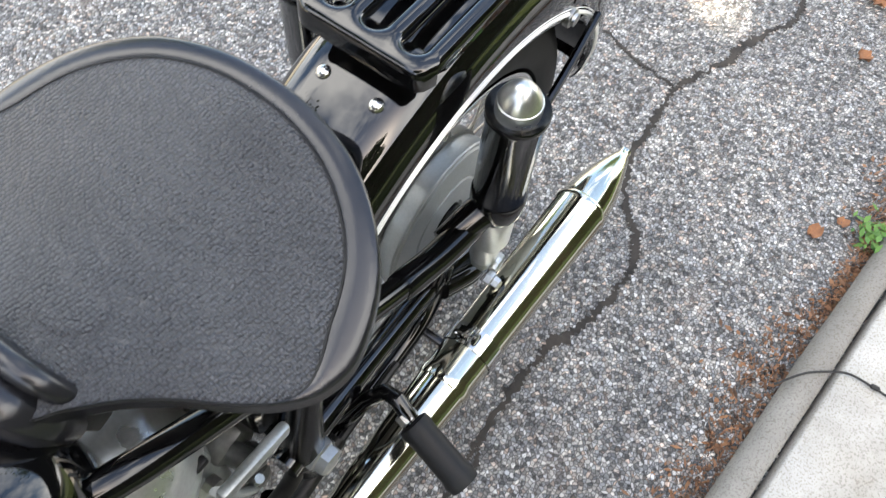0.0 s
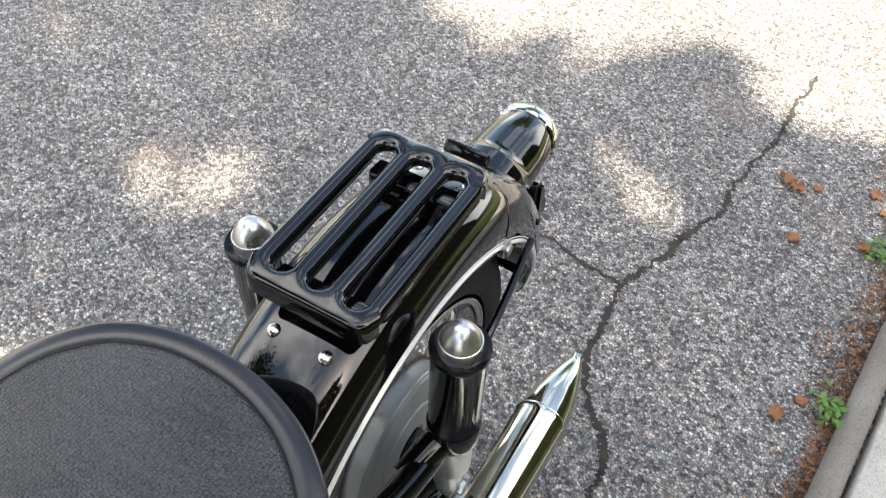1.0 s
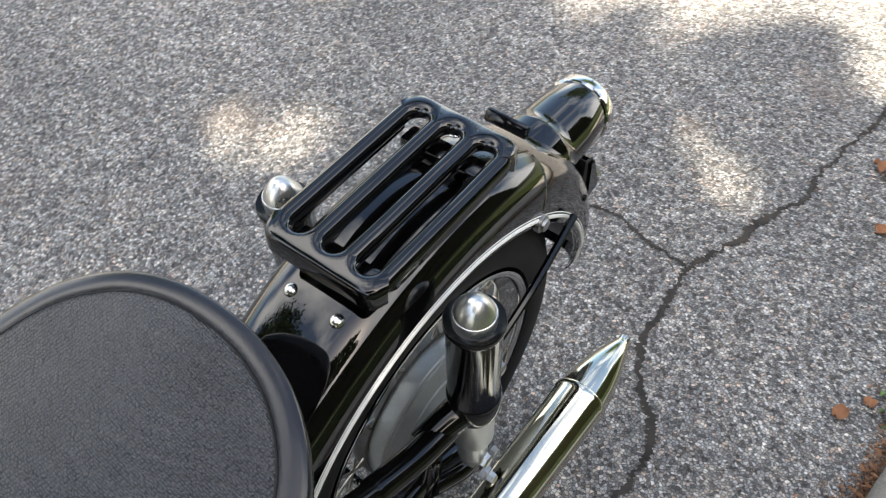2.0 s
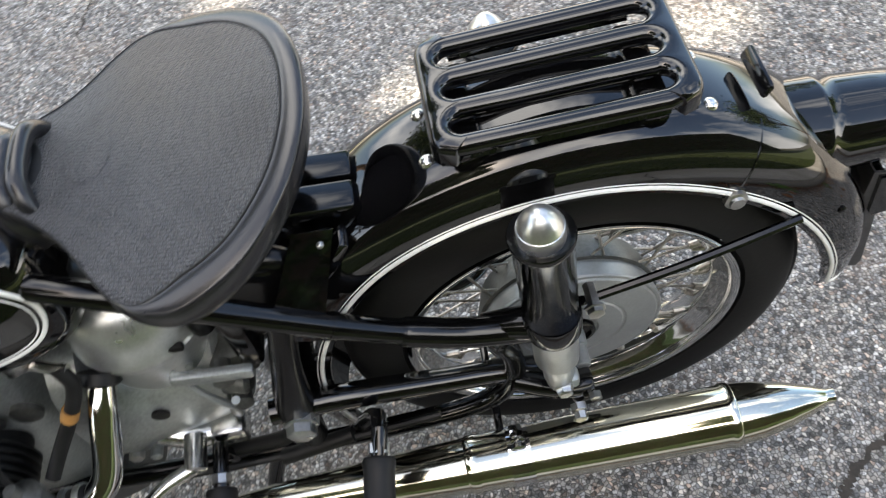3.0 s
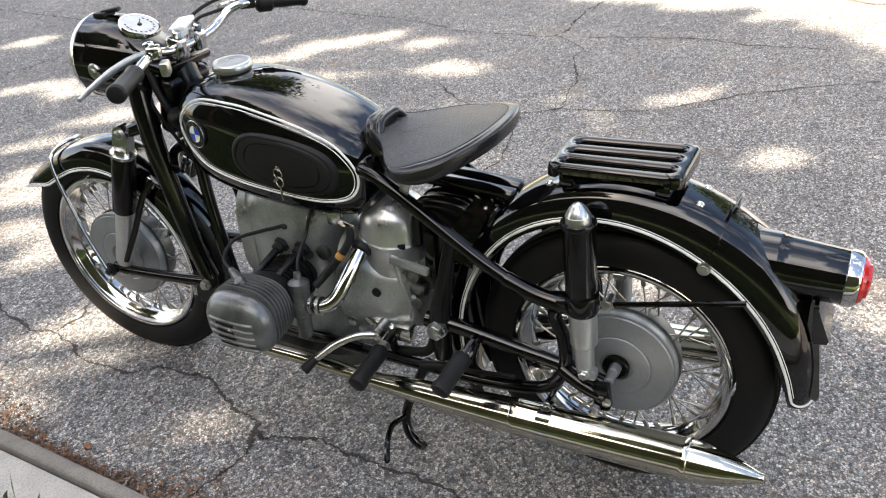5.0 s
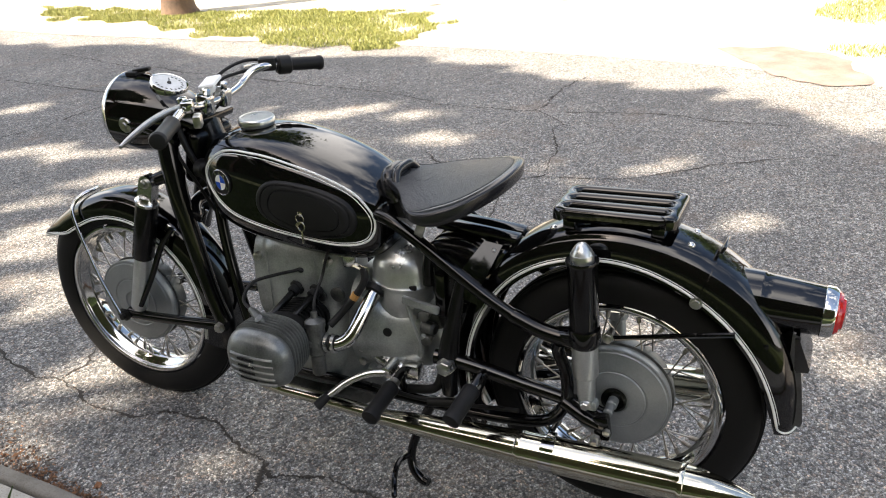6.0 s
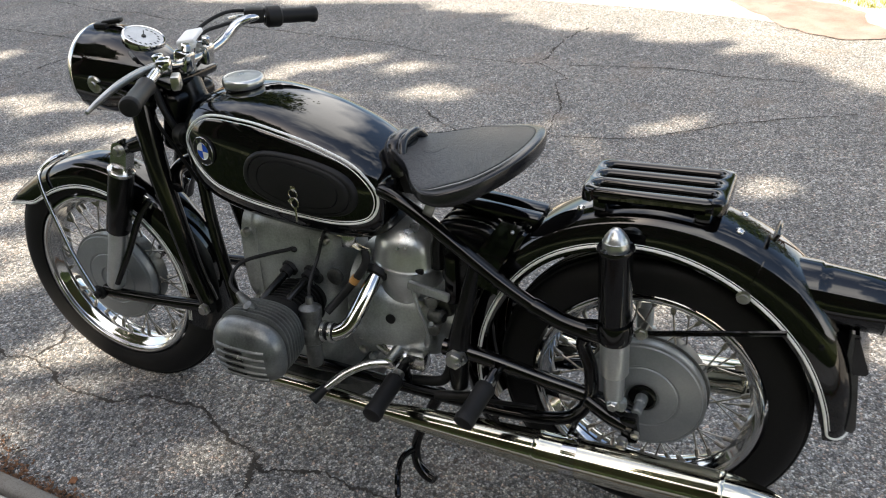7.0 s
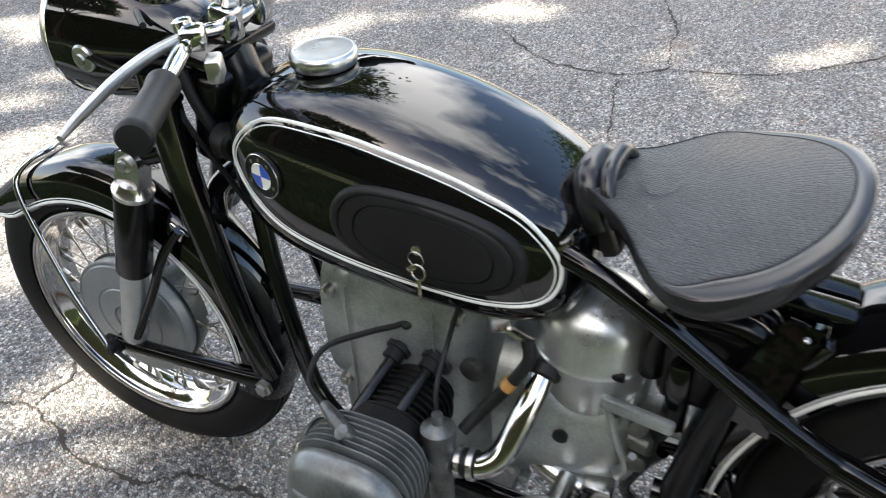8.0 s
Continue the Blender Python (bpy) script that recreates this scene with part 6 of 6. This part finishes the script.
    lathe(bm, [(0.468, 0.0418), (0.468, 0.0435), (0.5, 0.0438), (0.5, 0.042)], a, d, 40, True)
    box(bm, (s * 0.17, -0.1, 0.285), (0.03, 0.02, 0.026), (0, s * -20, 0), 0.004)
    lathe(bm, [(0, 0.013), (0.006, 0.013), (0.008, 0.009)], (s * 0.186, -0.1, 0.288), (s, 0, 0.2), 10)
    part("silencer_clamp", bm, CHROME, muff)


cylinder(1)
cylinder(-1)
bm = B()
box(bm, (0.05, -0.12, 0.255), (0.2, 0.012, 0.012), (0, 0, 0), 0.003)
part("silencer_bar", bm, BLACK_FRAME, bike)

# battery and the parts below the saddle
bm = B()
box(bm, (0.0, -0.383, 0.61), (0.16, 0.125, 0.16), (0, 0, 0), 0.028, 5)
bat = part("battery", bm, SATIN, bike, "black ribbed rubber-cased battery under the saddle")
for x in (0.062, 0.021, -0.02, -0.061):
    bm = B()
    sweep(bm, [(x, -0.452, 0.57), (x, -0.45, 0.63), (x, -0.432, 0.672), (x, -0.385, 0.683), (x, -0.335, 0.677), (x, -0.316, 0.645), (x, -0.314, 0.58)], 0.0165, 12, 5)
    part("battery_rib", bm, SATIN, bat)
bm = B()
plate = [(0.056, -0.306, 0.706), (0.112, -0.346, 0.644), (0.113, -0.343, 0.58), (0.115, -0.293, 0.565), (0.112, -0.294, 0.615), (0.056, -0.261, 0.702)]
for k in (0, 1):
    p, q, r, t = [Vector(v) for v in ((plate[0], plate[1], plate[4], plate[5]), (plate[1], plate[2], plate[3], plate[4]))[k]]
    n = (q - p).cross(t - p).normalized() * 0.0016
    loft(bm, [[v + n * e for v in (p, q, r, t)] for e in (-1, 1)])
box(bm, (0.05, -0.272, 0.655), (0.05, 0.012, 0.085), (-28, 0, 0), 0.003)
part("battery_bracket", bm, BLACK, bat, "glossy black bent battery bracket")
bm = B()
lathe(bm, [(0, 0.0042), (0.003, 0.0042), (0.0045, 0.002)], (0.066, -0.279, 0.69), (0.5, 0.3, 0.8), 10)
part("strap_bolt", bm, STEEL, bat)
bm = B()
box(bm, (0.0, -0.37, 0.5), (0.12, 0.012, 0.2), (0, 0, 0), 0.004)
box(bm, (0.07, -0.41, 0.56), (0.05, 0.03, 0.12), (0, 0, 0), 0.008)
part("battery_tray", bm, BLACK_FRAME, bike)
bm = B()
sweep(bm, [(-0.11, -0.385, 0.394), (0.125, -0.385, 0.394)], 0.018, 14, 1)
part("pivot_tube", bm, BLACK_FRAME, bike)

# foot pegs, gear lever, stand
for s in (1, -1):
    for a, b in (((0.155, -0.512, 0.333), (0.295, -0.517, 0.305)), ((0.17, -0.278, 0.405), (0.302, -0.298, 0.362))):
        a, b = Vector((a[0] * s, a[1], a[2])), Vector((b[0] * s, b[1], b[2]))
        cut = 0.16 if a.y < -0.4 else 0.23
        a, b = a + (b - a) * cut, b - (b - a) * 0.05
        n = (b - a).length
        bm = B()
        lathe(bm, [(0, 0.014), (0.002, 0.0205), (0.008, 0.0222), (n * 0.2, 0.0205), (n * 0.8, 0.0205), (n - 0.012, 0.0228), ((b - a).length, 0.021), ((b - a).length + 0.002, 0.012)], a, b - a, 20)
        peg = part("foot_peg", bm, RUBBER, bike, "black rubber foot peg")
        bm = B()
        sweep(bm, [a + (b - a) * 0.1, a - (b - a) * 0.5, (s * 0.112, a.y - 0.01 if a.y < -0.4 else a.y - 0.03, 0.3 if a.y < -0.4 else 0.3), (s * 0.105, a.y, 0.258)], 0.011, 10, 3)
        part("peg_hanger", bm, BLACK_FRAME, peg)
        bm = B()
        lathe(bm, [(0, 0.014), (0.012, 0.014), (0.015, 0.01)], a - (b - a) * 0.16, b - a, 8)
        part("peg_nut", bm, STEEL, peg)
bm = B()
lathe(bm, [(0, 0.016), (0.05, 0.016), (0.052, 0.012)], (0.1, -0.545, 0.345), (1, 0, -0.1), 18)
sweep(bm, [(0.145, -0.548, 0.34), (0.165, -0.59, 0.338), (0.195, -0.635, 0.32), (0.225, -0.665, 0.297), (0.24, -0.685, 0.285)], [0.011, 0.01, 0.0095, 0.009, 0.009], 12)
lever = part("gear_lever", bm, POLISHED, bike, "curved alloy gear lever with rubber tip")
bm = B()
sweep(bm, [(0.224, -0.668, 0.296), (0.256, -0.691, 0.271)], [0.0105, 0.0135], 12, 1)
part("lever_rubber", bm, RUBBER, lever)
bm = B()
sweep(bm, [(0.1, -0.52, 0.27), (0.11, -0.43, 0.3), (0.115, -0.4, 0.36)], 0.012, 10)
sweep(bm, [(0.13, -0.6, 0.28), (0.125, -0.45, 0.27), (0.12, -0.2, 0.3)], 0.006, 8)
sweep(bm, [(0.125, -0.44, 0.265), (0.12, -0.33, 0.29)], 0.012, 10, 1)
part("brake_linkage", bm, IRON, bike)
for s in (1, -1):
    bm = B()
    sweep(bm, mirror([(0.09, -0.44, 0.25), (0.1, -0.47, 0.19), (0.12, -0.5, 0.1), (0.135, -0.495, 0.05), (0.14, -0.47, 0.022), (0.146, -0.445, 0.018)], s), [0.014, 0.013, 0.012, 0.012, 0.014, 0.012], 10)
    st = part("centre_stand", bm, BLACK_FRAME, bike, "black centre stand leg down on the road")
    if s > 0:
        bm = B()
        sweep(bm, [(0.128, -0.502, 0.085), (0.17, -0.515, 0.085), (0.215, -0.505, 0.075), (0.248, -0.49, 0.052), (0.25, -0.488, 0.045)], 0.0075, 8)
        part("stand_tang", bm, BLACK_FRAME, st)
